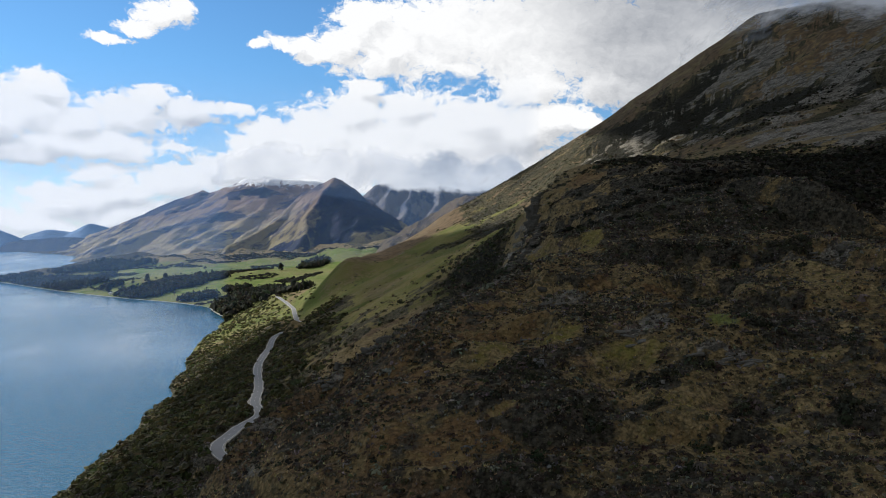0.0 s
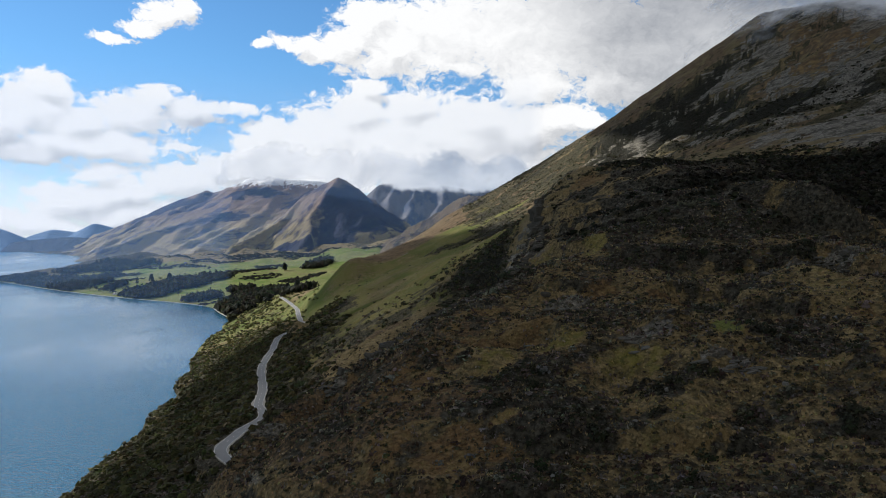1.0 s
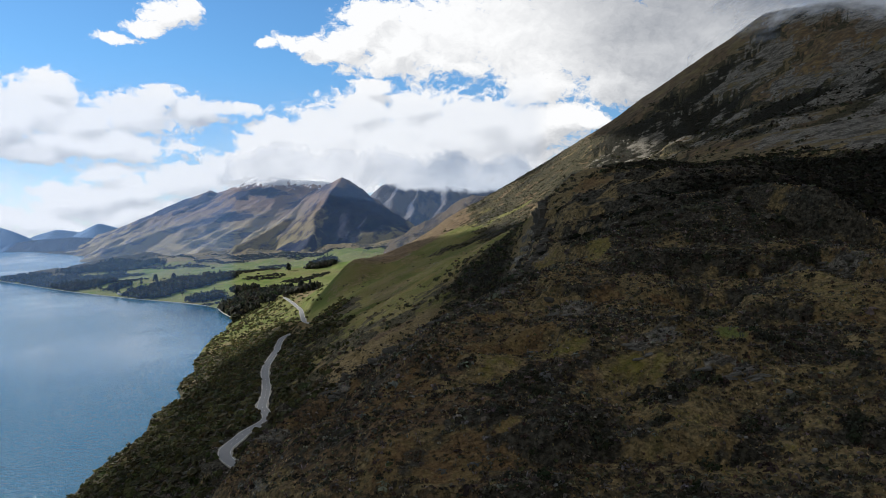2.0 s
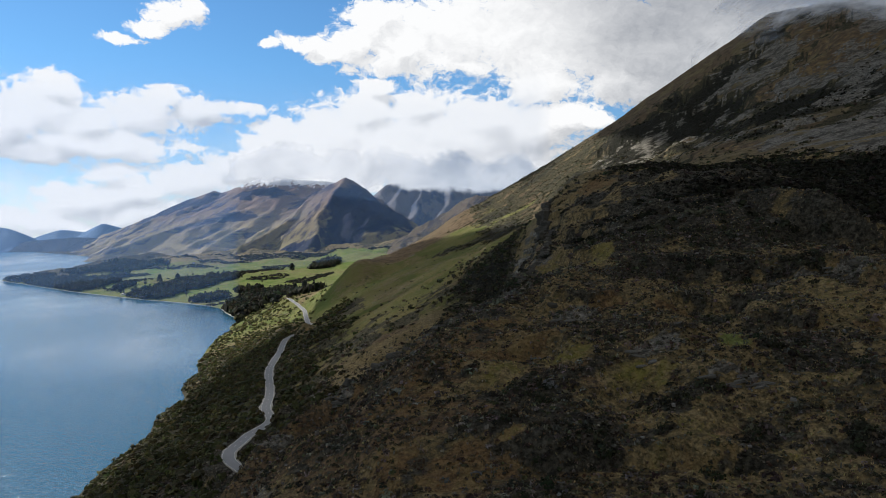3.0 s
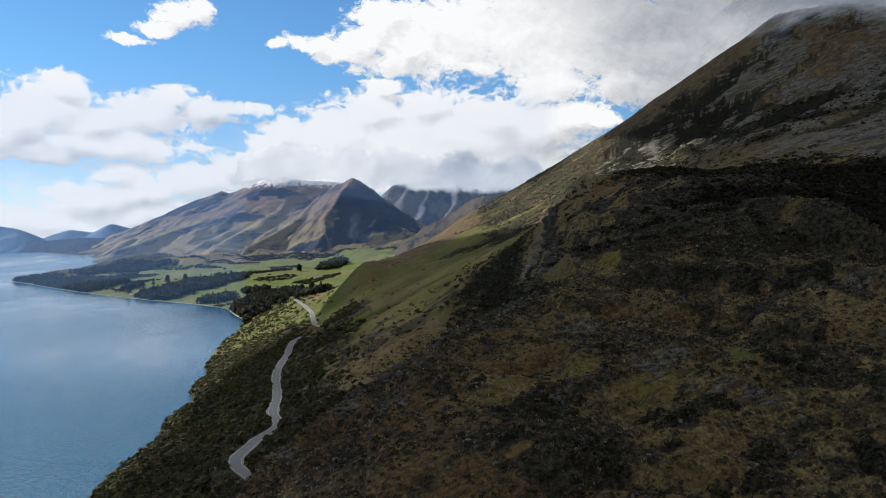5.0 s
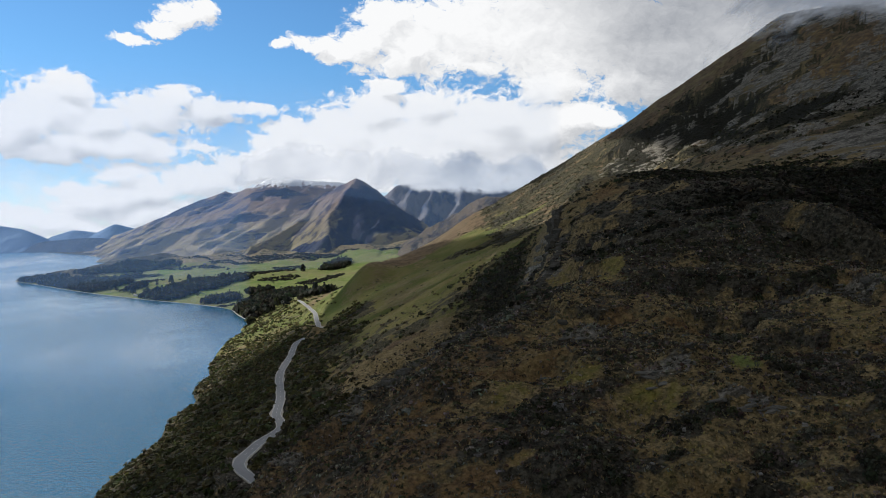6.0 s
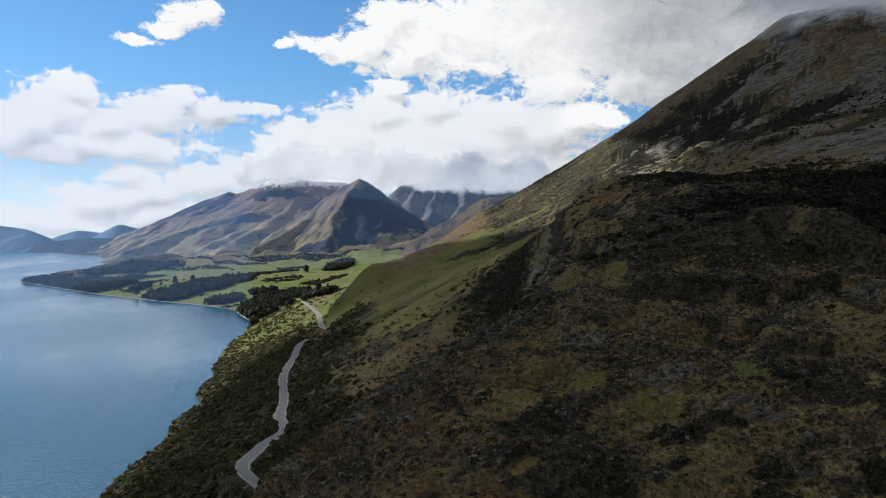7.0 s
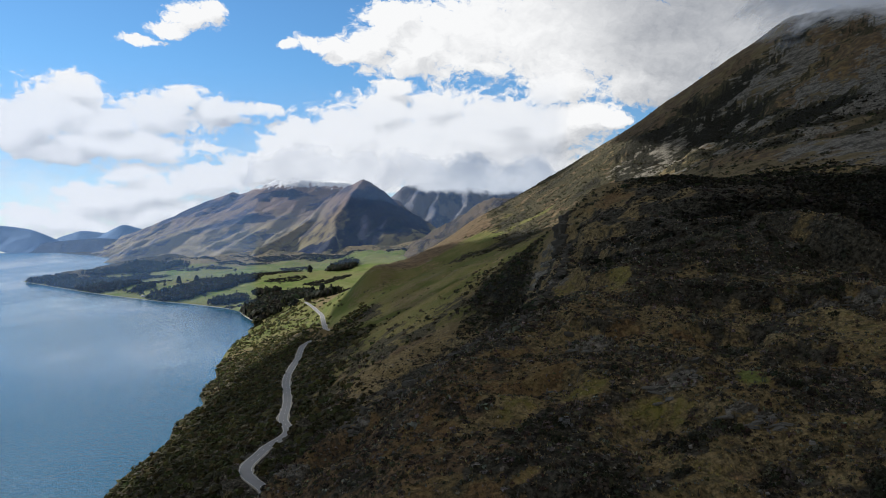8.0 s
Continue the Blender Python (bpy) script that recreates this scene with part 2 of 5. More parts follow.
knots = [along(l, 60 if max(p[1] for p in l) < 600 else 150) for n, l in LINES.items() if n not in ("valley", "behind", "far_floor", "valley_head")]
knots += [np.array(LINES[n], float) for n in ("valley", "behind", "far_floor", "valley_head")]
knots.append(along([(x, y, 0.3) for x, y in SHORE + FAR_SHORE[1:]], 130))
knots.append(along([(x - 70 - 0.02 * y, y - (0.05 * y if y > 1400 else 0), -22) for x, y in SHORE], 300))
knots.append(np.array([(-1700, 2400, -40), (-1800, 3000, -40), (-2100, 3600, -30), (-3000, 4200, -30), (-2500, 2000, -60),
                       (-1500, 1200, -80), (-1500, -500, -80), (-3500, 0, -80), (-800, 800, -70), (-600, 1400, -50)], float))
knots.append(along(ROAD, 40))
knots = np.concatenate(knots)
_, keep = np.unique((knots[:, :2] / 4).round(), axis=0, return_index=True)
knots = knots[np.sort(keep)]
SOFT = 6.0


def kernel(px, py):
    d2 = (px[:, None] - knots[None, :, 0]) ** 2 + (py[:, None] - knots[None, :, 1]) ** 2
    return np.sqrt(d2 + SOFT**2)


K = kernel(knots[:, 0], knots[:, 1])
n_k = len(knots)
system = np.zeros((n_k + 1, n_k + 1))
system[:n_k, :n_k] = K - np.eye(n_k) * 1.5
system[:n_k, n_k] = system[n_k, :n_k] = 1
weights = np.linalg.solve(system, np.r_[knots[:, 2], 0])
road_line = along(ROAD, 3.0)


def near_road(px, py):
    """Distance to the road's middle, and its height there."""
    dist, level = np.full(px.shape, 1e9), np.zeros(px.shape)
    some = np.where((px > -330) & (px < 30) & (py > 200) & (py < 1350))[0]
    for part_ in np.array_split(some, max(1, len(some) // 4000)):
        if len(part_) == 0:
            continue
        d2 = (px[part_, None] - road_line[None, :, 0]) ** 2 + (py[part_, None] - road_line[None, :, 1]) ** 2
        best = d2.argmin(1)
        dist[part_], level[part_] = np.sqrt(d2[np.arange(len(part_)), best]), road_line[best, 2]
    return dist, level


# crests that stand out sharply against what lies behind them
CRESTS = [(along(LINES["rim"], 2.0), 7.0),
          (along([(62, 242, 145.6), (74, 243, 147.6), (86, 239, 149.2), (95, 224, 150.2), (101, 207, 149.2), (107, 202, 143), (112, 198, 136.5)], 2.0), 6.0)]


def crested(px, py, out):
    """Raise or lower the ground to its crests."""
    some = np.where((px > -60) & (px < 130) & (py > 130) & (py < 400))[0]
    for line, wide in CRESTS:
        for part_ in np.array_split(some, max(1, len(some) // 4000)):
            if len(part_):
                d2 = (px[part_, None] - line[None, :, 0]) ** 2 + (py[part_, None] - line[None, :, 1]) ** 2
                best = d2.argmin(1)
                d = np.sqrt(d2[np.arange(len(part_)), best])
                out[part_] += (line[best, 2] - out[part_]) * 0.85 * smooth(wide, wide * 0.2, d)
    return out


def ledges(px, py, z):
    """Benches of the schist: where in a step a height lies, from 0 to 1; the riser is at 0.5."""
    phase = (z + fbm(px, py, 38.0, 3, 77) * 7.0 + 0.05 * px) / 8.5
    return phase - np.floor(phase)


def runnels(px, py):
    """Ribs and gullies that run down the slope to the lake, from -1 to 1."""
    return fbm(px * 0.32 + 0.10 * py, py, 75.0, 4, 88, 0.5, True) - 0.25


def ribs(px, z, seed=66, long=0.16, scale=24.0):
    """Ribs and gullies of the upper face, that climb with the skyline."""
    lean = np.radians(12.0 + 26.0 * smooth(205, 290, z))
    dx = px - 330.0
    return fbm((dx * np.cos(lean) + z * np.sin(lean)) * long, z * np.cos(lean) - dx * np.sin(lean), scale, 4, seed, 0.58)


def open_land(px, py, detail=True):
    """Height of the ground before the near slope is pulled to its pegs."""
    px, py = np.asarray(px, float).ravel(), np.asarray(py, float).ravel()
    out = np.concatenate([kernel(a, b) @ weights[:n_k] + weights[n_k] for a, b in
                          zip(np.array_split(px, max(1, len(px) // 8000)), np.array_split(py, max(1, len(px) // 8000)))])
    r = np.hypot(px, py)
    if detail:
        high_up = smooth(2.0, 30.0, out)
        big = fbm(px, py, 90.0, 4, 3) * 5.0 + (fbm(px, py, 260.0, 3, 11, ridged=True) - 0.3) * 5.0 * smooth(350, 900, r)
        steep = smooth(150.0, 260.0, out) * smooth(500, 800, r)
        crag = (fbm(px + 0.4 * py, py, 120.0, 6, 21, 0.55, True) - 0.3) * 22.0 * steep * smooth(1180, 980, py)
        small = fbm(px, py, 14.0, 4, 31, 0.55) * 1.1 * smooth(700, 200, r) + fbm(px, py, 30.0, 3, 35) * 1.2 + fbm(px, py, 3.2, 3, 37) * 0.4 * smooth(420, 220, r)
        face = smooth(172.0, 200.0, out) * smooth(430, 520, py) * smooth(1120, 980, py) * smooth(110, 200, px)
        out = out + face * ribs(px, out) * 13.0
        soft_green = 1 - 0.75 * smooth(560, 700, py) * smooth(1300, 1000, py) * smooth(130, 60, px)
        out = out + high_up * (big * soft_green * smooth(60, 160, r) + crag + small * soft_green)
        step = ledges(px, py, out)
        bench = smooth(470, 380, r) * smooth(-55, -25, px) * high_up * smooth(-0.25, 0.2, fbm(px, py, 55.0, 2, 79))
        out = out + bench * 5.0 * (smooth(0.40, 0.60, step) - step)
        on_spur = smooth(440, 520, py) * smooth(1250, 1050, py) * smooth(-140, -90, px) * smooth(150, 90, px)
        out = out + on_spur * (runnels(px, py) * 7.0 + fbm(px * 0.9 + 0.25 * py, py * 0.25, 16.0, 4, 89, 0.55) * 2.2)
        out = out + 22.0 * np.exp(-((px + 106) ** 2 + ((py - 1000) / 1.5) ** 2) / 30.0**2)
        for kx, ky, kr, kh in ((43, 147, 4.5, 2.4), (29, 172, 5.0, 2.2), (46, 133, 5.0, 1.8), (70, 126, 6.0, 1.6), (10, 146, 6.0, 1.5), (62, 160, 6.0, 1.6),
                               (128, 216, 15.0, -4.0), (105, 268, 30.0, -5.0), (86, 171, 13.0, -2.2), (-43, 166, 10.0, 2.2), (118, 304, 14.0, 3.0), (106, 222, 14.0, 2.0)):
            out = out + kh * np.exp(-(((px - kx) / kr) ** 2 + ((py - ky) / (kr * 0.7)) ** 2) ** 2)
        out = crested(px, py, out)
        tuft = smooth(330, 200, r) * high_up
        out = out + tuft * (fbm(px, py, 2.4, 3, 39, 0.6) * 0.42 + np.abs(fbm(px, py, 7.0, 3, 40)) * 0.9)
        d, level = near_road(px, py)
        out = out + (level - 0.35 - out) * smooth(13.0, 4.0, d)
        # knolls that hide stretches of the road, and the low hummocks of the flats
        for kx, ky, kr, kh in ((-136, 798, 8.0, 10.0), (-76, 384, 5.0, 7.0)):
            out = out + kh * np.exp(-((px - kx) ** 2 + (py - ky) ** 2) / kr**2)
        flats = smooth(2500, 2750, py) * smooth(3700, 3300, py) * smooth(100, -100, px) * smooth(-1500, -1250, px)
        out = out + flats * np.maximum(0, fbm(px, py, 190.0, 4, 45) + 0.15) * 42.0
        out = out + 34.0 * np.exp(-(((px + 1130) / 170) ** 2 + ((py - 2980) / 90) ** 2))
    return out + lake_level(r)


# pegs that correct the near slope to fit the camera's view: place and height
SLOPE_PEGS = np.array([(52, 139.5, 117.6), (45.3, 140.2, 116.6), (78, 168, 127), (49.8, 173.5, 122.6), (10.8, 158, 112.2), (-2.6, 152, 112.6), (-10, 161, 109.1),
                     (-25.5, 144, 98.5), (46.8, 118, 105.1), (21, 109, 101.6), (31.4, 132, 106.6), (42, 136, 113.3), (69, 189.6, 130), (80, 184, 130), (68.4, 133, 114.8),
                     (8.5, 140, 108.8), (10.6, 119, 105.1), (-8, 135.7, 104.6), (-16.7, 144, 101.9), (55, 124, 110), (30, 171.5, 119.9)])
raised = SLOPE_PEGS[:, 2] - open_land(SLOPE_PEGS[:, 0], SLOPE_PEGS[:, 1])


def land(px, py, detail=True):
    """Height of the ground at arrays of places."""
    px, py = np.asarray(px, float).ravel(), np.asarray(py, float).ravel()
    out = open_land(px, py, detail)
    some = np.where(np.hypot(px, py) < 230)[0]
    if len(some):
        w_ = np.exp(-((px[some, None] - SLOPE_PEGS[None, :, 0]) ** 2 + (py[some, None] - SLOPE_PEGS[None, :, 1]) ** 2) / 6.5**2)
        out[some] += (w_ @ raised) / np.maximum(1.0, w_.sum(1))
    return out


# ---------------------------------------------------------------- materials
def material(name):
    m = bpy.data.materials.new(name)
    m.use_nodes = True
    m.node_tree.nodes.clear()
    n = Nodes(m.node_tree)
    bsdf = n.add("ShaderNodeBsdfPrincipled")
    end = n.add("ShaderNodeOutputMaterial", {0: bsdf.outputs[0]})
    return m, n, bsdf, end


def place_of(n):
    return n.add("ShaderNodeNewGeometry").outputs["Position"]


def bumped(n, bsdf, height, strength, distance):
    b = n.add("ShaderNodeBump", {"Height": height, "Strength": strength, "Distance": distance})
    n.put(bsdf.inputs["Normal"], b.outputs[0])


def ground_material():
    """Cover of the land: r pasture, g bare rock, b brown heath, alpha dark scrub; tussock where nothing else grows."""
    m, n, bsdf, _ = material("hillside")
    p = place_of(n)
    attr = n.add("ShaderNodeAttribute")
    attr.attribute_name = "cover"
    sep = n.add("ShaderNodeSeparateColor", {0: attr.outputs["Color"]})
    fine, mid, wide = n.noise(p, 0.9, 6.0, 0.65), n.noise(p, 0.16, 5.0, 0.6), n.noise(p, 0.02, 4.0, 0.55)
    grain = n.noise(p, 3.5, 3.0, 0.7)
    cells = n.add("ShaderNodeTexVoronoi", {"Scale": 1.25, "Vector": n.vec("ADD", p, n.vec("MULTIPLY", n.noise(p, 1.6, 3.0, 0.6, "Color"), (0.9, 0.9, 0.9)))})
    gaps = n.ramp(cells.outputs["Distance"], 0.22, 0.62)
    tussock = n.mix(n.ramp(mid, 0.35, 0.65), (0.315, 0.230, 0.106), (0.440, 0.332, 0.168))
    tussock = n.mix(n.ramp(fine, 0.4, 0.62), tussock, (0.150, 0.122, 0.064))
    pasture = n.mix(n.ramp(wide, 0.4, 0.6), (0.115, 0.185, 0.030), (0.195, 0.235, 0.062))
    paddock = n.add("ShaderNodeTexVoronoi", {"Scale": 0.0075, "Vector": n.vec("MULTIPLY", p, (1.0, 0.6, 0.0))})
    kind = n.add("ShaderNodeSeparateColor", {0: paddock.outputs["Color"]}).outputs[0]
    pasture = n.mix(n.ramp(kind, 0.2, 0.8, 0.0, 0.55, False), pasture, (0.240, 0.230, 0.095))
    pasture = n.mix(n.ramp(mid, 0.45, 0.7, 0.0, 0.6), pasture, (0.120, 0.150, 0.045))
    heath = n.mix(n.ramp(mid, 0.38, 0.62), (0.210, 0.140, 0.080), (0.330, 0.220, 0.118))
    heath = n.mix(n.ramp(fine, 0.45, 0.60), heath, (0.115, 0.092, 0.060))
    heath = n.mix(n.ramp(grain, 0.55, 0.72, 0.0, 0.7), heath, (0.250, 0.200, 0.110))
    rust = n.add("ShaderNodeAttribute")
    rust.attribute_name = "rust"
    fern = n.mix(n.ramp(fine, 0.40, 0.62), (0.275, 0.165, 0.078), (0.140, 0.088, 0.048))
    fern = n.mix(n.ramp(mid, 0.45, 0.65, 0.0, 0.7), fern, (0.350, 0.255, 0.105))
    # tussock and heath turn to duller tones on the farther slopes
    sep_p = n.add("ShaderNodeSeparateXYZ", {0: p})
    beyond = n.ramp(sep_p.outputs[1], 380.0, 460.0, 0.0, 0.85)
    tussock = n.mix(beyond, tussock, n.mix(n.ramp(mid, 0.35, 0.65), (0.165, 0.128, 0.064), (0.250, 0.198, 0.108)))
    heath = n.mix(beyond, heath, n.mix(n.ramp(mid, 0.38, 0.62), (0.130, 0.096, 0.060), (0.205, 0.148, 0.090)))
    scrub = n.mix(n.ramp(fine, 0.35, 0.65), (0.034, 0.032, 0.024), (0.150, 0.136, 0.102))
    scrub = n.mix(beyond, scrub, n.mix(n.ramp(fine, 0.35, 0.65), (0.034, 0.033, 0.019), (0.125, 0.110, 0.060)))
    thick = n.mix(n.ramp(fine, 0.40, 0.70), (0.018, 0.018, 0.013), (0.074, 0.071, 0.053))
    scrub = n.mix(n.ramp(attr.outputs["Alpha"], 0.78, 1.0), scrub, thick)
    rock = n.mix(n.ramp(fine, 0.3, 0.7), (0.090, 0.083, 0.070), (0.44, 0.405, 0.335))
    # tilted beds of schist and lines of scrub that follow them
    tilt = n.math("SUBTRACT", sep_p.outputs[2], n.math("MULTIPLY", sep_p.outputs[0], 0.35))
    beds = n.add("ShaderNodeCombineXYZ", {0: n.math("MULTIPLY", sep_p.outputs[0], 0.25), 1: n.math("MULTIPLY", sep_p.outputs[1], 0.12), 2: tilt}).outputs[0]
    strata = n.noise(beds, 0.22, 6.0, 0.66)
    rock = n.mix(n.ramp(n.noise(beds, 0.40, 6.0, 0.75), 0.46, 0.58, 0.0, 0.75), rock, (0.060, 0.055, 0.043))
    rough = n.mix(n.ramp(wide, 0.4, 0.6), (0.275, 0.218, 0.060), (0.340, 0.265, 0.095))
    spur = n.mix(n.ramp(wide, 0.4, 0.6), (0.130, 0.138, 0.040), (0.205, 0.178, 0.066))
    rough = n.mix(n.ramp(sep_p.outputs[1], 330.0, 420.0), rough, spur)
    rough = n.mix(n.ramp(fine, 0.45, 0.7, 0.0, 0.6), rough, (0.100, 0.095, 0.032))
    farm = n.add("ShaderNodeAttribute")
    farm.attribute_name = "farm"
    pasture = n.mix(farm.outputs["Fac"], rough, pasture)

    def patch(amount, spread, own=None, lo=0.40, hi=0.60):
        broken = n.math("ADD", amount, n.math("MULTIPLY", n.math("SUBTRACT", own or n.noise(p, spread, 6.0, 0.62), 0.5), 2.6))
        return n.ramp(broken, lo, hi)

    col = n.mix(patch(sep.outputs[2], 0.045), tussock, heath)
    col = n.mix(n.math("MULTIPLY", patch(rust.outputs["Fac"], 0.16), 0.8), col, fern)
    tufted = n.math("ADD", n.math("MULTIPLY", n.noise(p, 0.03, 6.0, 0.62), 0.55), n.math("MULTIPLY", n.noise(p, 0.42, 5.0, 0.62), 0.45))
    col = n.mix(patch(sep.outputs[0], 0.03, tufted, 0.30, 0.75), col, pasture)
    col = n.mix(patch(attr.outputs["Alpha"], 0.07), col, scrub)
    col = n.mix(patch(sep.outputs[1], 0.09, strata), col, rock)
    # shade between the tufts, put into the ground colour
    gap_shade = n.math("MULTIPLY", gaps, n.math("MULTIPLY", n.ramp(sep_p.outputs[1], 230.0, 400.0, 0.62, 0.10), n.math("SUBTRACT", n.math("ADD", 0.35, n.math("MULTIPLY", attr.outputs["Alpha"], 0.8)), n.math("MULTIPLY", farm.outputs["Fac"], 0.35))))
    col = n.mix(gap_shade, col, n.vec("MULTIPLY", col, (0.40, 0.39, 0.40)))
    n.put(bsdf.inputs["Base Color"], col)
    n.put(bsdf.inputs["Roughness"], 0.95)
    n.put(bsdf.inputs["Specular IOR Level"], 0.1)
    h = n.math("ADD", n.math("MULTIPLY", mid, 2.0), n.math("ADD", n.math("SUBTRACT", fine, gaps), n.math("MULTIPLY", grain, 0.4)))
    bumped(n, bsdf, h, 0.9, 0.7)
    return m


def mountain_material(name, low, high, dark, snow_from=None, scale=1.0, woods=(), fall=(0.0, -1.0)):
    """Alpine grass over rock, in broad streaks that run down the slopes."""
    m, n, bsdf, _ = material(name)
    p = place_of(n)
    across = n.vec("DOT_PRODUCT", p, (fall[1], -fall[0], 0.0))
    down = n.vec("DOT_PRODUCT", p, (fall[0], fall[1], 0.0))
    flat = n.add("ShaderNodeCombineXYZ", {0: across, 1: n.math("MULTIPLY", down, 0.30), 2: n.math("MULTIPLY", n.add("ShaderNodeSeparateXYZ", {0: p}).outputs[2], 0.5)}).outputs[0]
    wide, mid = n.noise(flat, 0.0045 * scale, 5.0, 0.6), n.noise(flat, 0.014 * scale, 7.0, 0.68)
    fine = n.noise(p, 0.06 * scale, 5.0, 0.7)
    z = n.add("ShaderNodeSeparateXYZ", {0: p}).outputs[2]
    up = n.ramp(n.math("ADD", z, n.math("MULTIPLY", n.math("SUBTRACT", wide, 0.5), 260.0)), 130.0, 330.0)
    col = n.mix(up, low, high)
    # dark streaks, whose blue puts hazy shade into the colour
    col = n.mix(n.ramp(mid, 0.49, 0.60, 0.0, 0.80), col, dark)
    if low[2] < 0.3:
        col = n.mix(n.ramp(fine, 0.5, 0.72, 0.0, 0.55), col, (0.20, 0.18, 0.155))
    # dark blue blobs: scrub, with the flanks' shade and haze put into the colour
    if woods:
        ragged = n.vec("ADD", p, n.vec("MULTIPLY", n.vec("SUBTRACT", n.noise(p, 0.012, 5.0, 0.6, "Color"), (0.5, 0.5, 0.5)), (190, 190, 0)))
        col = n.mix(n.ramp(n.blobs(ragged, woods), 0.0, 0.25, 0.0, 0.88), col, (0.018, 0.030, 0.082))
    if snow_from:
        s = n.math("ADD", z, n.math("MULTIPLY", n.math("SUBTRACT", n.noise(n.vec("MULTIPLY", p, (1.0, 0.5, 0.3)), 0.04, 6.0, 0.72), 0.5), 190.0))
        col = n.mix(n.ramp(s, snow_from, snow_from + 16.0, 0.0, 0.9), col, (0.82, 0.84, 0.88))
    n.put(bsdf.inputs["Base Color"], col)
    n.put(bsdf.inputs["Roughness"], 0.95)
    n.put(bsdf.inputs["Specular IOR Level"], 0.05)
    bumped(n, bsdf, n.math("ADD", n.math("MULTIPLY", mid, 2.0), fine), 0.8 if low[2] < 0.3 else 0.25, 14.0)
    return m


def water_material():
    m, n, bsdf, _ = material("lake_water")
    p = place_of(n)
    flat = n.vec("MULTIPLY", p, (0.8, 1.0, 1.0))
    wide = n.noise(n.vec("MULTIPLY", p, (1.0, 0.35, 1.0)), 0.004, 4.0, 0.6)
    n.put(bsdf.inputs["Base Color"], n.mix(wide, (0.019, 0.102, 0.194), (0.029, 0.132, 0.232)))
    n.put(bsdf.inputs["Roughness"], n.ramp(wide, 0.35, 0.65, 0.12, 0.24))
    n.put(bsdf.inputs["IOR"], 1.33)
    waves = n.math("ADD", n.noise(flat, 0.22, 3.0, 0.6), n.math("MULTIPLY", n.noise(flat, 0.9, 3.0, 0.6), 0.35))
    calm = n.ramp(n.add("ShaderNodeSeparateXYZ", {0: p}).outputs[1], 250.0, 1050.0, 1.0, 0.04)
    bumped(n, bsdf, waves, calm, 1.5)
    return m


def plain(name, colour, rough=0.8, spread=0.25, scale=1.5, bump=0.2):
    """A surface of one colour with mottling at two scales."""
    m, n, bsdf, _ = material(name)
    p = place_of(n)
    a, b = n.noise(p, scale, 5.0, 0.6), n.noise(p, scale * 0.13, 3.0, 0.5)
    k = n.math("ADD", 1.0 - spread, n.math("MULTIPLY", n.math("ADD", a, b), spread))
    base = n.add("ShaderNodeVectorMath", {0: colour, 1: k})
    base.operation = "MULTIPLY"
    n.put(bsdf.inputs["Base Color"], base.outputs[0])
    n.put(bsdf.inputs["Roughness"], rough)
    n.put(bsdf.inputs["Specular IOR Level"], 0.2)
    bumped(n, bsdf, a, bump, 0.1)
    return m


def leaf_material(name="foliage"):
    """Foliage tinted by each clump's own colour."""
    m, n, bsdf, end = material(name)
    attr = n.add("ShaderNodeAttribute")
    attr.attribute_name = "tint"
    p = place_of(n)
    dapple = n.ramp(n.noise(p, 1.3, 4.0, 0.65), 0.3, 0.7, 0.62, 1.35)
    col = n.add("ShaderNodeVectorMath", {0: attr.outputs["Color"], 1: dapple})
    col.operation = "MULTIPLY"
    n.put(bsdf.inputs["Base Color"], col.outputs[0])
    n.put(bsdf.inputs["Roughness"], 0.8)
    n.put(bsdf.inputs["Specular IOR Level"], 0.15)
    through_leaf = n.add("ShaderNodeBsdfTranslucent", {"Color": col.outputs[0]})
    mixed = n.add("ShaderNodeMixShader", {0: 0.35, 1: bsdf.outputs[0], 2: through_leaf.outputs[0]})
    n.put(end.inputs[0], mixed.outputs[0])
    return m


def cloud_material(name, density, scale, thin=0.45, thick=0.62):
    """Mist with ragged see-through edges; 'soft' is 1 in its body and 0 at its rim."""
    m, n, bsdf, end = material(name)
    p = place_of(n)
    attr = n.add("ShaderNodeAttribute")
    attr.attribute_name = "soft"
    rag = n.math("ADD", n.math("MULTIPLY", n.noise(p, scale, 6.0, 0.6), 1.7), n.math("SUBTRACT", attr.outputs["Fac"], 0.97))
    a = n.math("MULTIPLY", n.ramp(rag, thin, thick), density)
    white = n.add("ShaderNodeBsdfDiffuse", {"Color": (0.92, 0.93, 0.95, 1)})
    glow = n.add("ShaderNodeBsdfTranslucent", {"Color": (0.92, 0.93, 0.95, 1)})
    body = n.add("ShaderNodeMixShader", {0: 0.9, 1: white.outputs[0], 2: glow.outputs[0]})
    gone = n.add("ShaderNodeBsdfTransparent")
    mixed = n.add("ShaderNodeMixShader", {0: a, 1: gone.outputs[0], 2: body.outputs[0]})
    n.put(end.inputs[0], mixed.outputs[0])
    return m


MAT_GROUND = ground_material()
MAT_WATER = water_material()
MAT_LEAF = leaf_material()
MAT_ROAD = plain("asphalt", (0.245, 0.248, 0.255), 0.85, 0.3, 0.8)
MAT_GRAVEL = plain("gravel_shoulder", (0.33, 0.31, 0.27), 0.95, 0.35, 1.2)
MAT_LINE = plain("road_paint", (0.75, 0.75, 0.72), 0.7, 0.2, 2.0)
MAT_BEACH = plain("beach_gravel", (0.38, 0.36, 0.32), 0.95, 0.3, 0.5)
MAT_ROCK = plain("schist", (0.085, 0.079, 0.066), 0.95, 0.75, 0.9, 0.9)
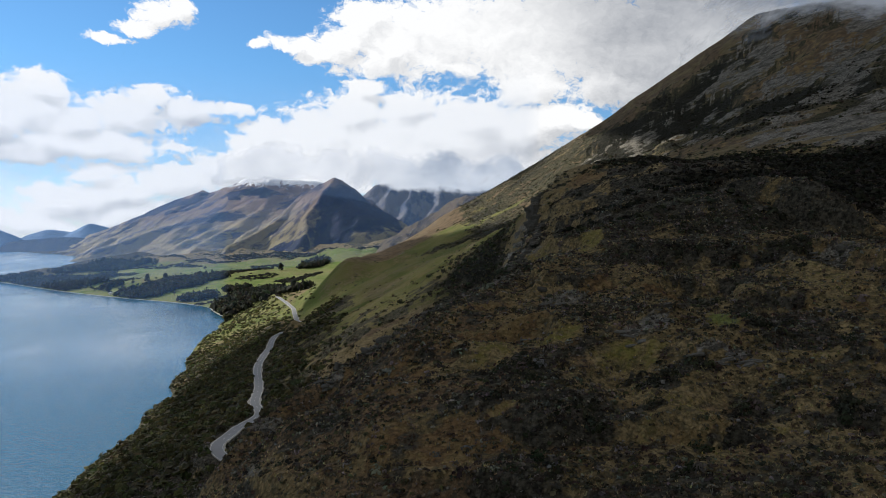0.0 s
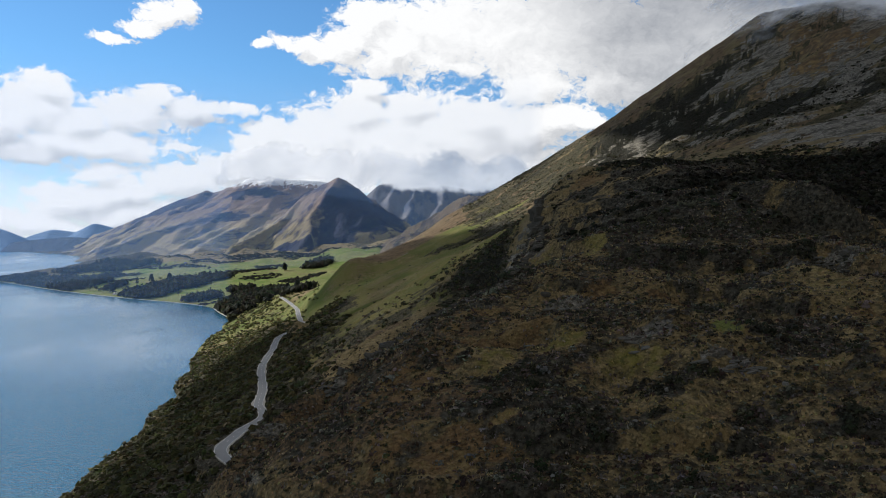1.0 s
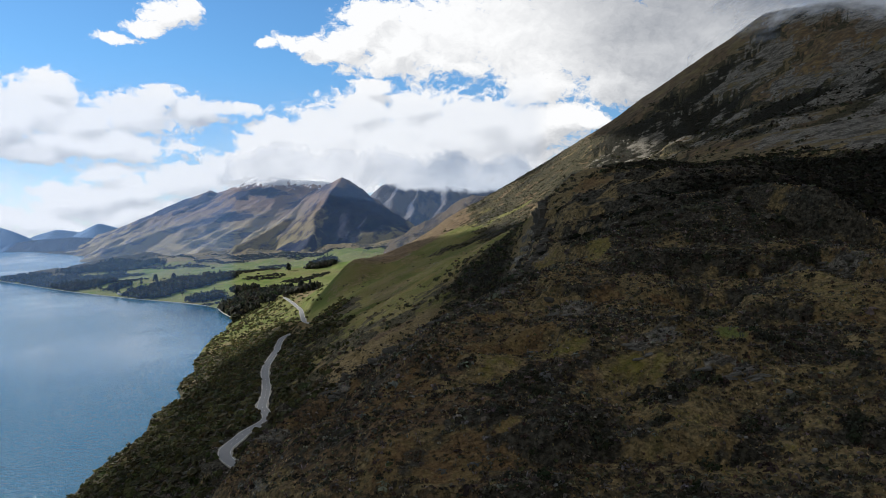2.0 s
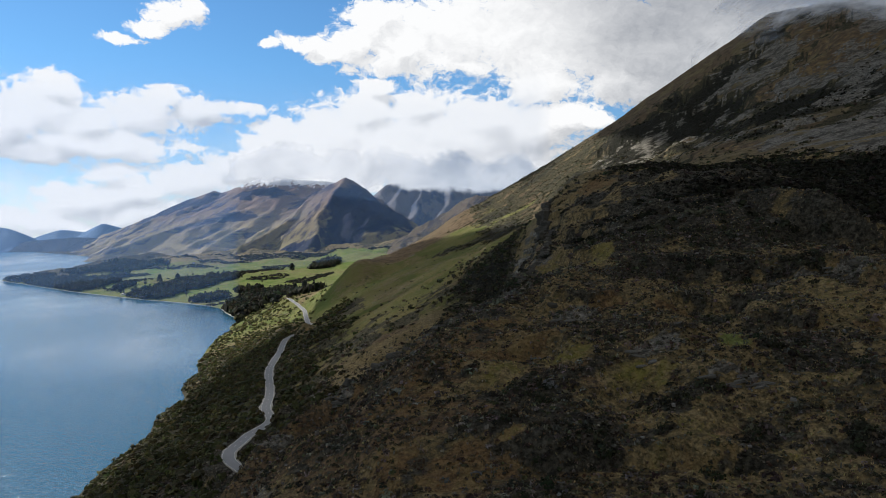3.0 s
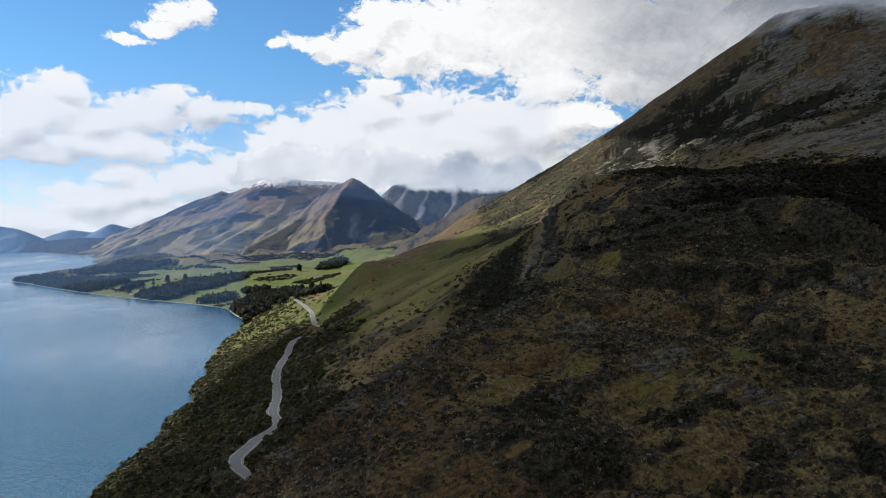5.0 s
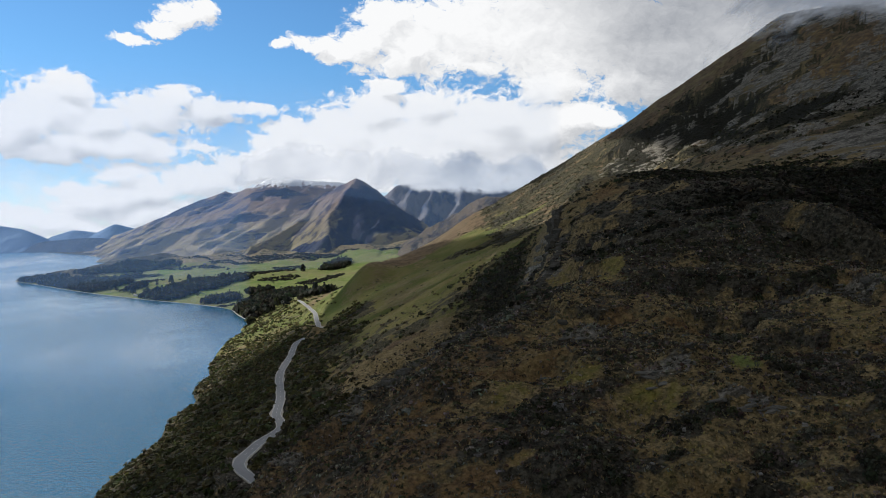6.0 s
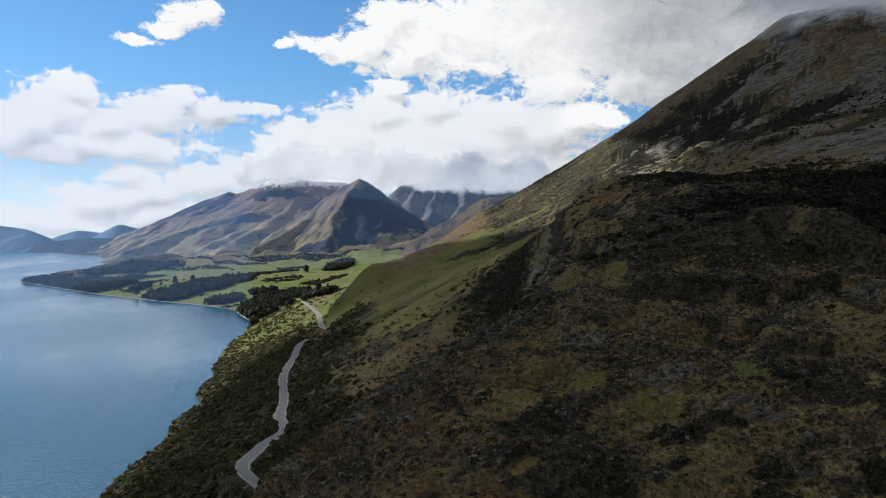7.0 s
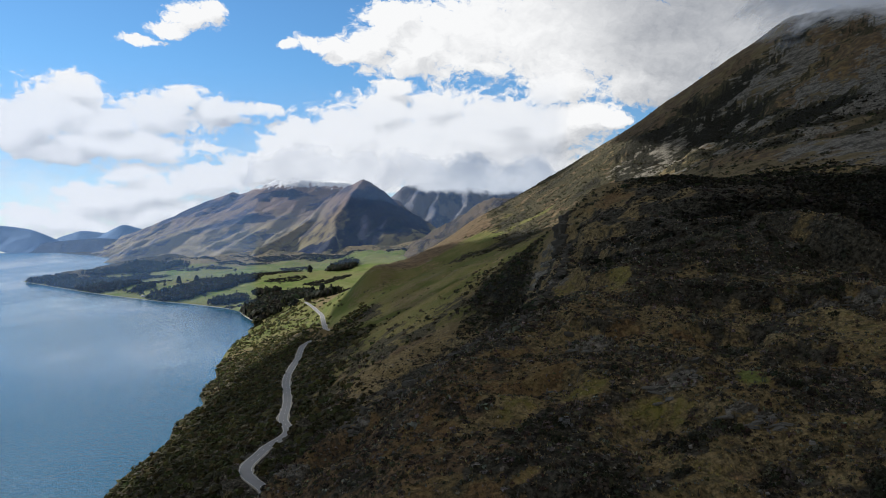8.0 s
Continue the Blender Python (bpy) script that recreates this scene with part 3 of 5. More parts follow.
MAT_BARK = plain("bark", (0.09, 0.07, 0.05), 0.9, 0.3, 2.0)
MAT_WALL = plain("painted_wall", (0.62, 0.60, 0.55), 0.8, 0.2, 1.0)
MAT_ROOF = plain("iron_roof", (0.16, 0.16, 0.17), 0.6, 0.2, 1.0)
MAT_GLASS = plain("dark_pane", (0.03, 0.035, 0.04), 0.1, 0.1, 1.0, 0.0)


# ---------------------------------------------------------------- mesh helpers
def from_arrays(name, verts, faces, mat, smooth_faces=True):
    me = bpy.data.meshes.new(name)
    verts = np.asarray(verts, np.float32)
    faces = np.asarray(faces, np.int32)
    k = faces.shape[1]
    me.vertices.add(len(verts))
    me.vertices.foreach_set("co", verts.ravel())
    me.loops.add(faces.size)
    me.loops.foreach_set("vertex_index", faces.ravel())
    me.polygons.add(len(faces))
    me.polygons.foreach_set("loop_start", np.arange(0, faces.size, k, dtype=np.int32))
    me.polygons.foreach_set("use_smooth", np.full(len(faces), smooth_faces))
    me.update(calc_edges=True)
    me.materials.append(mat)
    return me


def paint(me, name, colours):
    a = me.attributes.new(name, "FLOAT_COLOR", "POINT")
    a.data.foreach_set("color", np.asarray(colours, np.float32).ravel())


def weigh(me, name, values):
    a = me.attributes.new(name, "FLOAT", "POINT")
    a.data.foreach_set("value", np.asarray(values, np.float32).ravel())


def sheet_faces(rows, cols):
    a = (np.arange(rows - 1)[:, None] * cols + np.arange(cols - 1)[None]).ravel()
    return np.stack([a, a + 1, a + cols + 1, a + cols], -1)


def part(name, bm, mat, parent, label=""):
    me = bpy.data.meshes.new(name)
    bm.to_mesh(me)
    bm.free()
    me.materials.append(mat)
    ob = new(name, me)
    ob.parent = parent
    return tagged(ob, label)


# ---------------------------------------------------------------- the ground, one sheet to the horizon
az = np.radians(np.r_[np.linspace(-180, -35, 48), np.arange(-32, 33.01, 0.1), np.linspace(36, 180, 48)])
rad = np.r_[0.01, 20.0, 45.0, 70.0, 82.0, np.geomspace(90.0, 620.0, 300), np.geomspace(625.0, 4850.0, 170)]
gr, ga = np.meshgrid(rad, az, indexing="ij")
gx, gy = (gr * np.sin(ga)).ravel(), (gr * np.cos(ga)).ravel()
gz = land(gx, gy)
ground_mesh = from_arrays("ground", np.stack([gx, gy, gz], -1), sheet_faces(len(rad), len(az)), MAT_GROUND)


def oval(x, y, cx, cy, rx, ry, turn=0.0):
    c, s = math.cos(radians(turn)), math.sin(radians(turn))
    dx, dy = x - cx, y - cy
    return np.clip(1.6 - 1.1 * np.sqrt(((dx * c + dy * s) / rx) ** 2 + ((-dx * s + dy * c) / ry) ** 2), 0, 1)


# what grows where on the near slope, and on the rocky face above it: middle and half sizes of each patch
GRASSY = [(53, 141, 4.1, 4.5), (32, 137, 4.7, 3), (39, 136, 3.3, 2.2), (10, 121, 2.7, 1.2), (34, 126, 4, 2.6), (38, 120, 4.7, 4.1), (39, 110, 3.9, 3.1), 
          (33, 241, 3.7, 8.8), (11, 143, 4.1, 5.5), (79, 153, 5.2, 11), (80, 164, 4.6, 10), (23, 147, 5.2, 4.5), (30, 115, 3.2, 1.4), (48, 111, 3.1, 1.1), 
          (62, 127, 4.9, 2.1), (41, 210, 5.1, 6)]
BRACKEN = [(16, 157, 12, 3), (37, 179, 4.8, 5.5), (5, 155, 6.6, 5.3), (3, 115, 6.1, 7.1), (-7, 118, 5, 5.7), (-5, 140, 4.9, 9.4), (78, 142, 2.8, 4.9), 
           (78, 385, 11, 11), (12, 171, 7.3, 2.6), (49, 171, 6.1, 3.3), (-13, 140, 3.5, 4.4), (-77, 444, 14, 12), (53, 138, 2.9, 2.9), (9, 115, 4.9, 3.2)]
GOLDEN = [(45, 185, 5.9, 5.8), (45, 168, 8.3, 4.6), (31, 192, 7.5, 9.7), (27, 178, 6.3, 4.1), (54, 136, 4.3, 1.7), (56, 128, 3.6, 1.2), (31, 132, 5.6, 2.7), 
          (52, 160, 5.7, 12), (20, 179, 5.1, 7.4), (37, 113, 4.8, 1.2), (56, 116, 3.3, 2.7), (71, 135, 3.8, 2.6), (5, 141, 6, 3.9)]
HOLLOWS = [(147, 275, 8, 19), (176, 348, 15, 20), (163, 363, 21, 19), (141, 388, 22, 23), (114, 388, 16, 24), (95, 401, 11, 9), (158, 396, 25, 14),
           (190, 405, 17, 18), (198, 368, 10, 9), (128, 250, 12, 30), (25, 412, 5, 14), (28, 341, 4, 30), (14, 240, 5, 22)]
THICKET = [(21, 118, 5.2, 7.1), (38, 127, 5.6, 2.8), (35, 133, 1.9, 1.5), (71, 185, 6, 6.2), (79, 183, 6.5, 2.3), (85, 181, 6.4, 1.6), (56, 166, 3.5, 6.8), 
           (58, 137, 3.9, 4), (38, 111, 3.2, 2.6), (59, 110, 3.1, 5.3), (56, 175, 4.9, 1.2), (60, 133, 3.8, 2), (46, 119, 3.8, 2.1), (34, 120, 2, 1.2), 
           (43, 110, 2.6, 1.8), (63, 192, 8.2, 2.7)]
HEATHER = [(80, 208, 26, 14), (66, 224, 40, 20), (13, 135, 9.1, 8.8), (28, 150, 9.6, 5.7), (8, 124, 7.9, 4.1), (-3, 149, 6.3, 7.9), (55, 195, 17, 8.1), (44, 128, 5.4, 2.1), (55, 120, 5.1, 4.1), 
           (49, 218, 17, 16), (-16, 139, 4.9, 7)]
STONY = [(38, 142, 5, 3.1), (48, 130, 4.8, 1.2), (30, 170, 6, 4.8), (88, 178, 7.6, 1.9), (92, 174, 4.9, 2.7), (78, 177, 4.2, 3.6), (-12, 177, 3, 3.4), 
         (-22, 172, 2.4, 1.9), (-33, 163, 3, 3.1), (52, 129, 2.7, 1.1)]
FACE_BUSH = [(431, 1043, 16, 43), (381, 1025, 19, 45), (344, 1034, 18, 13), (304, 1048, 22, 38), (254, 1011, 24, 37), (219, 1013, 21, 20), (474, 966, 18, 9.3), 
             (488, 966, 20, 8), (303, 720, 36, 35), (312, 634, 36, 37), (326, 611, 22, 35), (284, 738, 26, 24), (273, 609, 30, 37), (299, 928, 26, 73), 
             (231, 578, 16, 11), (323, 941, 17, 7.8), (402, 889, 8.8, 8.6), (345, 647, 14, 17), (229, 779, 33, 15)]
FACE_ROCK = [(411, 1040, 10, 17), (391, 1025, 12, 39), (346, 960, 15, 34), (424, 968, 16, 43), (377, 911, 17, 18), (359, 924, 17, 18), (373, 826, 8.2, 44), 
             (355, 823, 9.3, 32), (244, 489, 28, 37), (223, 514, 22, 21), (206, 396, 17, 31), (257, 798, 28, 8.7), (273, 978, 28, 8.1), (294, 750, 21, 15), 
             (331, 781, 6.6, 36), (419, 797, 14, 27)]
FACE_BROWN = [(382, 812, 13, 71), (417, 815, 35, 28), (209, 584, 9.9, 64), (338, 846, 20, 48), (423, 887, 25, 54), (341, 936, 13, 9), (445, 993, 18, 26), 
              (440, 815, 17, 26)]


def any_of(spots, x, y):
    """The strongest of some ragged ovals at each place, from 0 to 1."""
    best = np.zeros(x.shape)
    wild = 0.013 * np.hypot(x, y)
    x = x + wild * (fbm(x, y, 9.0, 4, 91, 0.6) * 2.4 + fbm(x, y, 34.0, 2, 93))
    y = y + wild * (fbm(x, y, 9.0, 4, 92, 0.6) * 2.6 + fbm(x, y, 34.0, 2, 94))
    for spot in spots:
        best = np.maximum(best, oval(x, y, *spot))
    return best


def land_cover(x, y, z):
    """Pasture, rock, heath and scrub, each from 0 to 1."""
    r = np.hypot(x, y)
    z = z - lake_level(r)
    pasture, rock, heath, scrub = (np.zeros(x.shape) for _ in range(4))
    near = smooth(430, 370, y) * smooth(-60, -30, x)
    front = smooth(225, 185, y)
    heath += near * (0.12 + 0.45 * smooth(32, 2, x) * front + 0.5 * fbm(x, y, 60.0, 3, 51))
    scrub += near * (0.50 - 0.06 * front + 0.5 * fbm(x, y, 45.0, 4, 52) + 0.35 * fbm(x, y, 11.0, 3, 53))
    step = ledges(x, y, z)
    riser = np.exp(-(((step - 0.5) / 0.11) ** 2)) * near * smooth(-0.2, 0.2, fbm(x, y, 55.0, 2, 79))
    rock += riser * 0.30
    scrub += riser * 0.25
    # bush-filled hollows behind the domes, gullies, and the bank under the bluff
    for spot in ((118, 272, 62, 22, -14), (160, 330, 95, 55, -20), (-104, 460, 20, 90, 15), (-98, 640, 26, 120, 10), (-100, 820, 20, 40, 10), (18, 262, 9, 55, -14), (-2, 350, 34, 50, -14),
                 (29, 425, 14, 42, -14), (12, 440, 8, 26, -14), (48, 893, 30, 14, -42), (74, 850, 24, 12, -50), (12, 920, 22, 12, -15), (-52, 200, 22, 45, 10), (100, 130, 18, 9, 0)):
        scrub = np.maximum(scrub, 0.98 * oval(x, y, *spot))
    # two rounded domes of short grey-brown heath in front of them
    dome = np.maximum(oval(x, y, 78, 236, 52, 22, -8), oval(x, y, 112, 309, 22, 9, -14))
    scrub = scrub * (1 - dome) + 0.77 * dome
    heath = heath * (1 - dome)
    rock = rock * (1 - 0.5 * dome) + 0.16 * dome
    # patches of the near slope
    scrub = np.maximum(scrub, 0.76 * any_of(HEATHER, x, y))
    for spots, much in ((GOLDEN, 0.85), (BRACKEN, 0.65), (GRASSY, 0.85)):
        o = any_of(spots, x, y)
        scrub, heath = scrub * (1 - much * o), heath * (1 - 0.7 * o)
    pasture = np.maximum(pasture, 0.52 * any_of(GRASSY, x, y))
    pasture = np.maximum(pasture, 0.9 * oval(x, y, *GRASSY[0]))
    o = any_of(STONY, x, y)
    rock, scrub, pasture, heath = np.maximum(rock, 0.88 * o), scrub * (1 - 0.6 * o), pasture * (1 - o), heath * (1 - o)
    o = np.maximum(0.84 * any_of(THICKET, x, y), any_of(HOLLOWS, x, y))
    scrub, rock, pasture = np.maximum(scrub, 0.98 * o), rock * (1 - o), pasture * (1 - o)
    # bare cliff of the bluff
    rock = np.maximum(rock, 0.55 * oval(x, y, 46, 400, 9, 34, -12))
    # the upper face: dark scrub and ribs of rock in front, smooth brown tussock behind its crest
    back = smooth(-20, 20, y - (1050 + (x - 390) * 0.3)) * smooth(150, 200, z)
    face = smooth(168, 185, z) * smooth(400, 460, y) * (1 - back) * smooth(120, 240, x + (z - 250) * 0.3)
    rib = ribs(x, z) + 0.35 * fbm(x, y, 60.0, 4, 61)
    rock += face * (0.46 + 1.9 * rib)
    scrub += face * (0.36 + 0.4 * oval(x, y, 300, 800, 70, 190, -20) - 1.9 * rib + 0.6 * fbm(x, y, 110.0, 3, 62))
    heath += face * (0.42 + 0.6 * fbm(x, y, 150.0, 3, 63)) + back * 0.55 * smooth(250, 300, z)
    lee = y - (1050 + (x - 390) * 0.3)
    ledge = smooth(190, 230, z) * smooth(200, 260, x)
    scrub += 1.2 * np.exp(-(((lee + 18) / 24) ** 2)) * ledge * (0.9 + fbm(x, y, 60.0, 3, 67))
    rock += 0.75 * np.exp(-(((lee + 62) / 22) ** 2)) * ledge * (0.9 + 1.2 * fbm(x, y, 70.0, 3, 68))
    bare = any_of(FACE_BROWN, x, y)
    scrub, rock, heath = scrub * (1 - bare), rock * (1 - 0.85 * bare), np.maximum(heath, 0.8 * bare)
    bare = any_of(FACE_ROCK, x, y)
    scrub, rock = scrub * (1 - 0.8 * bare), np.maximum(rock, 0.80 * bare)
    bare = any_of(FACE_BUSH, x, y)
    scrub, rock = np.maximum(scrub, 0.95 * bare), rock * (1 - 0.9 * bare)
    rock = np.maximum(rock, 0.75 * np.maximum(oval(x, y, 275, 520, 65, 22, 10), oval(x, y, 330, 640, 60, 30, 20)))
    heath += 0.9 * oval(x, y, 480, 860, 50, 40) + 0.95 * oval(x, y, 15, 1160, 55, 150)
    # the green spur and the slope above the road
    spur = smooth(412, 440, y) * smooth(1350, 1100, y) * smooth(-150 - 45 * smooth(850, 950, y), -95 - 45 * smooth(850, 950, y), x) * smooth(125, 60, x)
    scrub *= 1 - 0.7 * spur * smooth(22, 2, x) * smooth(-60, -25, x + (520 - y) * 0.2)
    heath += spur * (1.15 * smooth(-10, -45, x) * smooth(580, 460, y) + 0.9 * smooth(-0.05, 0.25, -runnels(x, y)) * smooth(1000, 800, y))
    pasture += spur * (0.68 + 0.45 * fbm(x, y, 120.0, 4, 71))
    scrub += spur * (0.30 - 0.75 * runnels(x, y) + 0.5 * fbm(x, y, 40.0, 4, 72)) * (0.35 + 0.65 * smooth(820, 520, y))
    scrub += spur * 0.38 * smooth(-18, -45, x) * smooth(560, 450, y)
    slope = smooth(780, 900, y) * smooth(1500, 1350, y) * smooth(30, 60, x) * smooth(330, 260, z)
    scrub += slope * (0.76 + 0.6 * fbm(x, y, 45.0, 4, 73))
    heath += slope * (0.62 + 0.5 * fbm(x, y, 90.0, 3, 74))
    strip = oval(x, y, 58, 985, 76, 26, -4)
    pasture += 0.9 * strip
    scrub, heath = scrub - 0.35 * strip, heath - 0.5 * strip + 0.9 * oval(x, y, -58, 1025, 45, 28, 0)
    pasture = pasture * (1 - 0.7 * oval(x, y, -58, 1025, 45, 28, 0))
    brown = np.maximum(oval(x, y, -45, 1085, 42, 60, 20), oval(x, y, 5, 1150, 45, 70, 30))
    pasture, heath, scrub = pasture * (1 - brown), np.maximum(heath, 0.85 * brown), scrub * (1 - 0.5 * brown)
    # bush between road and water
    coast = smooth(225, 255, y) * smooth(1420, 1300, y) * smooth(-60, -95, x + (y - 400) * 0.16 - 26 * smooth(560, 450, y))
    scrub = np.maximum(scrub, coast * (0.85 - 0.60 * smooth(820, 980, y)))
    pasture += 0.55 * oval(x, y, -160, 1040, 26, 90, 0)
    pasture += coast * smooth(840, 1040, y) * 0.7
    scrub = np.maximum(scrub, smooth(3500, 3700, y) * 0.9)
    scrub = np.maximum(scrub, 0.8 * smooth(2500, 2620, y) * smooth(-980, -1080, x))
    # farmed flats
    flats = smooth(1250, 1450, y) * smooth(3000, 2650, y - 0.25 * (x + 300)) * smooth(260, 60, x)
    scrub += smooth(2700, 2900, y) * smooth(260, 60, x) * (0.35 + 0.9 * fbm(x, y, 120.0, 4, 83))
    pasture = np.maximum(pasture, flats * (0.80 + 0.5 * fbm(x, y, 260.0, 3, 81)))
    return np.clip(np.stack([pasture, rock, heath, scrub], -1), 0, 1)


paint(ground_mesh, "cover", land_cover(gx, gy, gz))
def bracken(x, y):
    """Where rust-coloured bracken lies among the heath, from 0 to 1."""
    best = 0.40 * smooth(-0.15, 0.30, fbm(x, y, 22.0, 3, 57)) * smooth(300, 200, y)
    best = np.maximum(best, 0.6 * smooth(0.0, 0.35, fbm(x, y, 75.0, 4, 58)) * smooth(420, 460, y) * smooth(1050, 850, y) * smooth(110, 50, x))
    best = np.maximum(best, 0.42 * any_of(FACE_BROWN, x, y))
    return np.maximum(best, 0.82 * any_of(BRACKEN, x, y))


weigh(ground_mesh, "rust", bracken(gx, gy))
sward = smooth(1200, 1450, gy)
sward = np.maximum(sward, 0.25 * any_of(GRASSY, gx, gy))
sward = np.maximum(sward, 0.55 * smooth(780, 900, gy) * smooth(-90, -130, gx))
sward = np.maximum(sward, 0.18 * smooth(560, 760, gy) * smooth(60, 20, gx))
sward = np.maximum(sward, np.maximum(0.95 * oval(gx, gy, *GRASSY[0]), 0.42 * oval(gx, gy, 70, 978, 60, 26, -4)))
weigh(ground_mesh, "farm", sward)
ground = tagged(new("ground", ground_mesh), "steep lakeside hillside of brown heath, tussock, scrub and schist", "hillside", kind="structure")

# ---------------------------------------------------------------- the lake
wr = np.r_[0.01, np.geomspace(100, 4840, 160)]
wa = np.radians(np.r_[np.linspace(-180, -40, 36), np.arange(-36, 37, 1.5), np.linspace(40, 180, 36)])
rr, aa = np.meshgrid(wr, wa, indexing="ij")
water = from_arrays("lake", np.stack([rr * np.sin(aa), rr * np.cos(aa), lake_level(rr)], -1).reshape(-1, 3), sheet_faces(len(wr), len(wa)), MAT_WATER)
tagged(new("water", water), "wide calm blue lake with fine ripples below the hills", "lake", kind="structure")


# ---------------------------------------------------------------- the far mountains
def mountain(name, label, ridges, steep, mat, box, cell, rugged=1.0, seed=5, base=-60.0, bow=0.82, fall=(0.0, -1.0)):
    """A range: slopes that fall from ridge lines, cut by gullies."""
    x0, x1, y0, y1 = box
    xs, ys = np.arange(x0, x1 + cell, cell), np.arange(y0, y1 + cell, cell)
    px, py = (a.ravel() for a in np.meshgrid(xs, ys))
    pts = np.concatenate([along(r, 10.0) for r in ridges])
    wx, wy = px + fbm(px, py, 240.0, 3, seed + 40) * 45 * rugged, py + fbm(px, py, 240.0, 3, seed + 50) * 45 * rugged
    top = np.full(px.shape, -1e9)
    for qx, qy, qz in pts:
        d = np.hypot(wx - qx, wy - qy)
        top = np.maximum(top, qz - steep * 260.0 * (np.sqrt(d * d + 64) / 260.0) ** bow)
    near_top = np.min([np.hypot(px - q[0], py - q[1]) for q in pts[::4]], axis=0)
    cut = smooth(10.0, 220.0, near_top)
    top = top + cut * (fbm((px * fall[0] + py * fall[1]) * 0.3, px * fall[1] - py * fall[0], 150.0, 5, seed, 0.55, True) - 0.25) * 46.0 * rugged + fbm(px, py, 45.0, 4, seed + 9, 0.55) * 7.0 * rugged
    me = from_arrays(name, np.stack([px, py, np.maximum(top, base)], -1), sheet_faces(len(ys), len(xs)), mat)
    return tagged(new(name, me), label, "mountain")


# the woods ovals also paint the shaded flanks darker and bluer
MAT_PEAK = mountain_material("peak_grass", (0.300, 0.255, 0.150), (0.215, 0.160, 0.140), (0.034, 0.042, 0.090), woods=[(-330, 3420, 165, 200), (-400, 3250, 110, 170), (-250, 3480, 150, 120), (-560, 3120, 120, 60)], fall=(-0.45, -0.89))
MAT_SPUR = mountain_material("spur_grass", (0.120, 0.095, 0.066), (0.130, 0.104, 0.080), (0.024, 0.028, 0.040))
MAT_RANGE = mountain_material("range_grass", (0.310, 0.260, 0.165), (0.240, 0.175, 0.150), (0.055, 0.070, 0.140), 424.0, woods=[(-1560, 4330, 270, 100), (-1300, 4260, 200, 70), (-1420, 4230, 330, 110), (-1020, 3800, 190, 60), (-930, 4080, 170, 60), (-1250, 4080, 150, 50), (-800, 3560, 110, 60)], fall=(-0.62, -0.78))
# far ranges: the blue of distance haze is put into these base colours
MAT_BLUE = mountain_material("haze_blue_rock", (0.034, 0.055, 0.098), (0.042, 0.066, 0.115), (0.028, 0.046, 0.085))
MAT_PALE = mountain_material("pale_haze_blue_rock", (0.150, 0.240, 0.400), (0.165, 0.262, 0.425), (0.140, 0.228, 0.385))
MAT_GORGE = mountain_material("gorge_rock", (0.190, 0.185, 0.190), (0.165, 0.165, 0.190), (0.045, 0.070, 0.140))
mountain("mountain", "pyramid-shaped brown grassy peak with a shaded flank",
         [[(-533, 3750, 398), (-427, 3600, 436), (-379, 3620, 410), (-293, 3600, 344), (-191, 3550, 281), (-119, 3500, 224)],
          [(-427, 3600, 436), (-470, 3450, 345), (-492, 3300, 247), (-491, 3100, 142)],
          [(-533, 3750, 398), (-604, 3500, 291), (-686, 3300, 189), (-776, 3100, 131)]],
         0.80, MAT_PEAK, (-1250, 450, 2850, 4150), 9.0, 0.9, 105, fall=(-0.30, -0.95))
mountain("mountain", "long brown range with a snow-dusted crest under cloud",
         [[(-1912, 4500, 167), (-1755, 4450, 227), (-1653, 4420, 263), (-1511, 4400, 316), (-1387, 4380, 361), (-1226, 4350, 421),
           (-1175, 4330, 405), (-1066, 4300, 442), (-967, 4250, 484), (-892, 4250, 502), (-748, 4250, 472), (-589, 4300, 470), (-443, 4350, 437)],
          [(-932, 4200, 462), (-1086, 4000, 313), (-1219, 3800, 224), (-1334, 3600, 156), (-1445, 3500, 111)],
          [(-748, 4250, 472), (-800, 3950, 330), (-900, 3600, 200), (-980, 3350, 120)]],
         0.62, MAT_RANGE, (-2250, -100, 3150, 4750), 11.0, 1.0, 205, fall=(-0.56, -0.83))
mountain("mountain", "grey-blue craggy range at the head of a gorge",
         [[(-394, 4500, 399), (-270, 4450, 475), (-151, 4450, 481), (-28, 4450, 469), (63, 4450, 469), (178, 4500, 447), (305, 4500, 447), (600, 4550, 440)],
          [(-200, 4450, 476), (-240, 4200, 340)], [(-60, 4450, 469), (-130, 4250, 360), (-150, 4050, 270)], [(63, 4450, 469), (30, 4200, 340)]],
         1.05, MAT_GORGE, (-700, 1100, 3600, 4780), 12.0, 1.2, 305)
mountain("mountain", "brown rocky spur with scrub in its gullies",
         [[(-80, 2900, 203), (-18, 2850, 232), (32, 2800, 260), (67, 2800, 288), (122, 2750, 305), (166, 2700, 301), (221, 2700, 294), (420, 2650, 330)]],
         0.75, MAT_SPUR, (-420, 800, 2350, 3250), 9.0, 0.9, 405)
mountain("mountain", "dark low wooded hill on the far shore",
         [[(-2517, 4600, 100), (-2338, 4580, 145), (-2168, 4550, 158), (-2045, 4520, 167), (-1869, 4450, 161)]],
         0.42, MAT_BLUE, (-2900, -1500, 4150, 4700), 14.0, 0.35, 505)
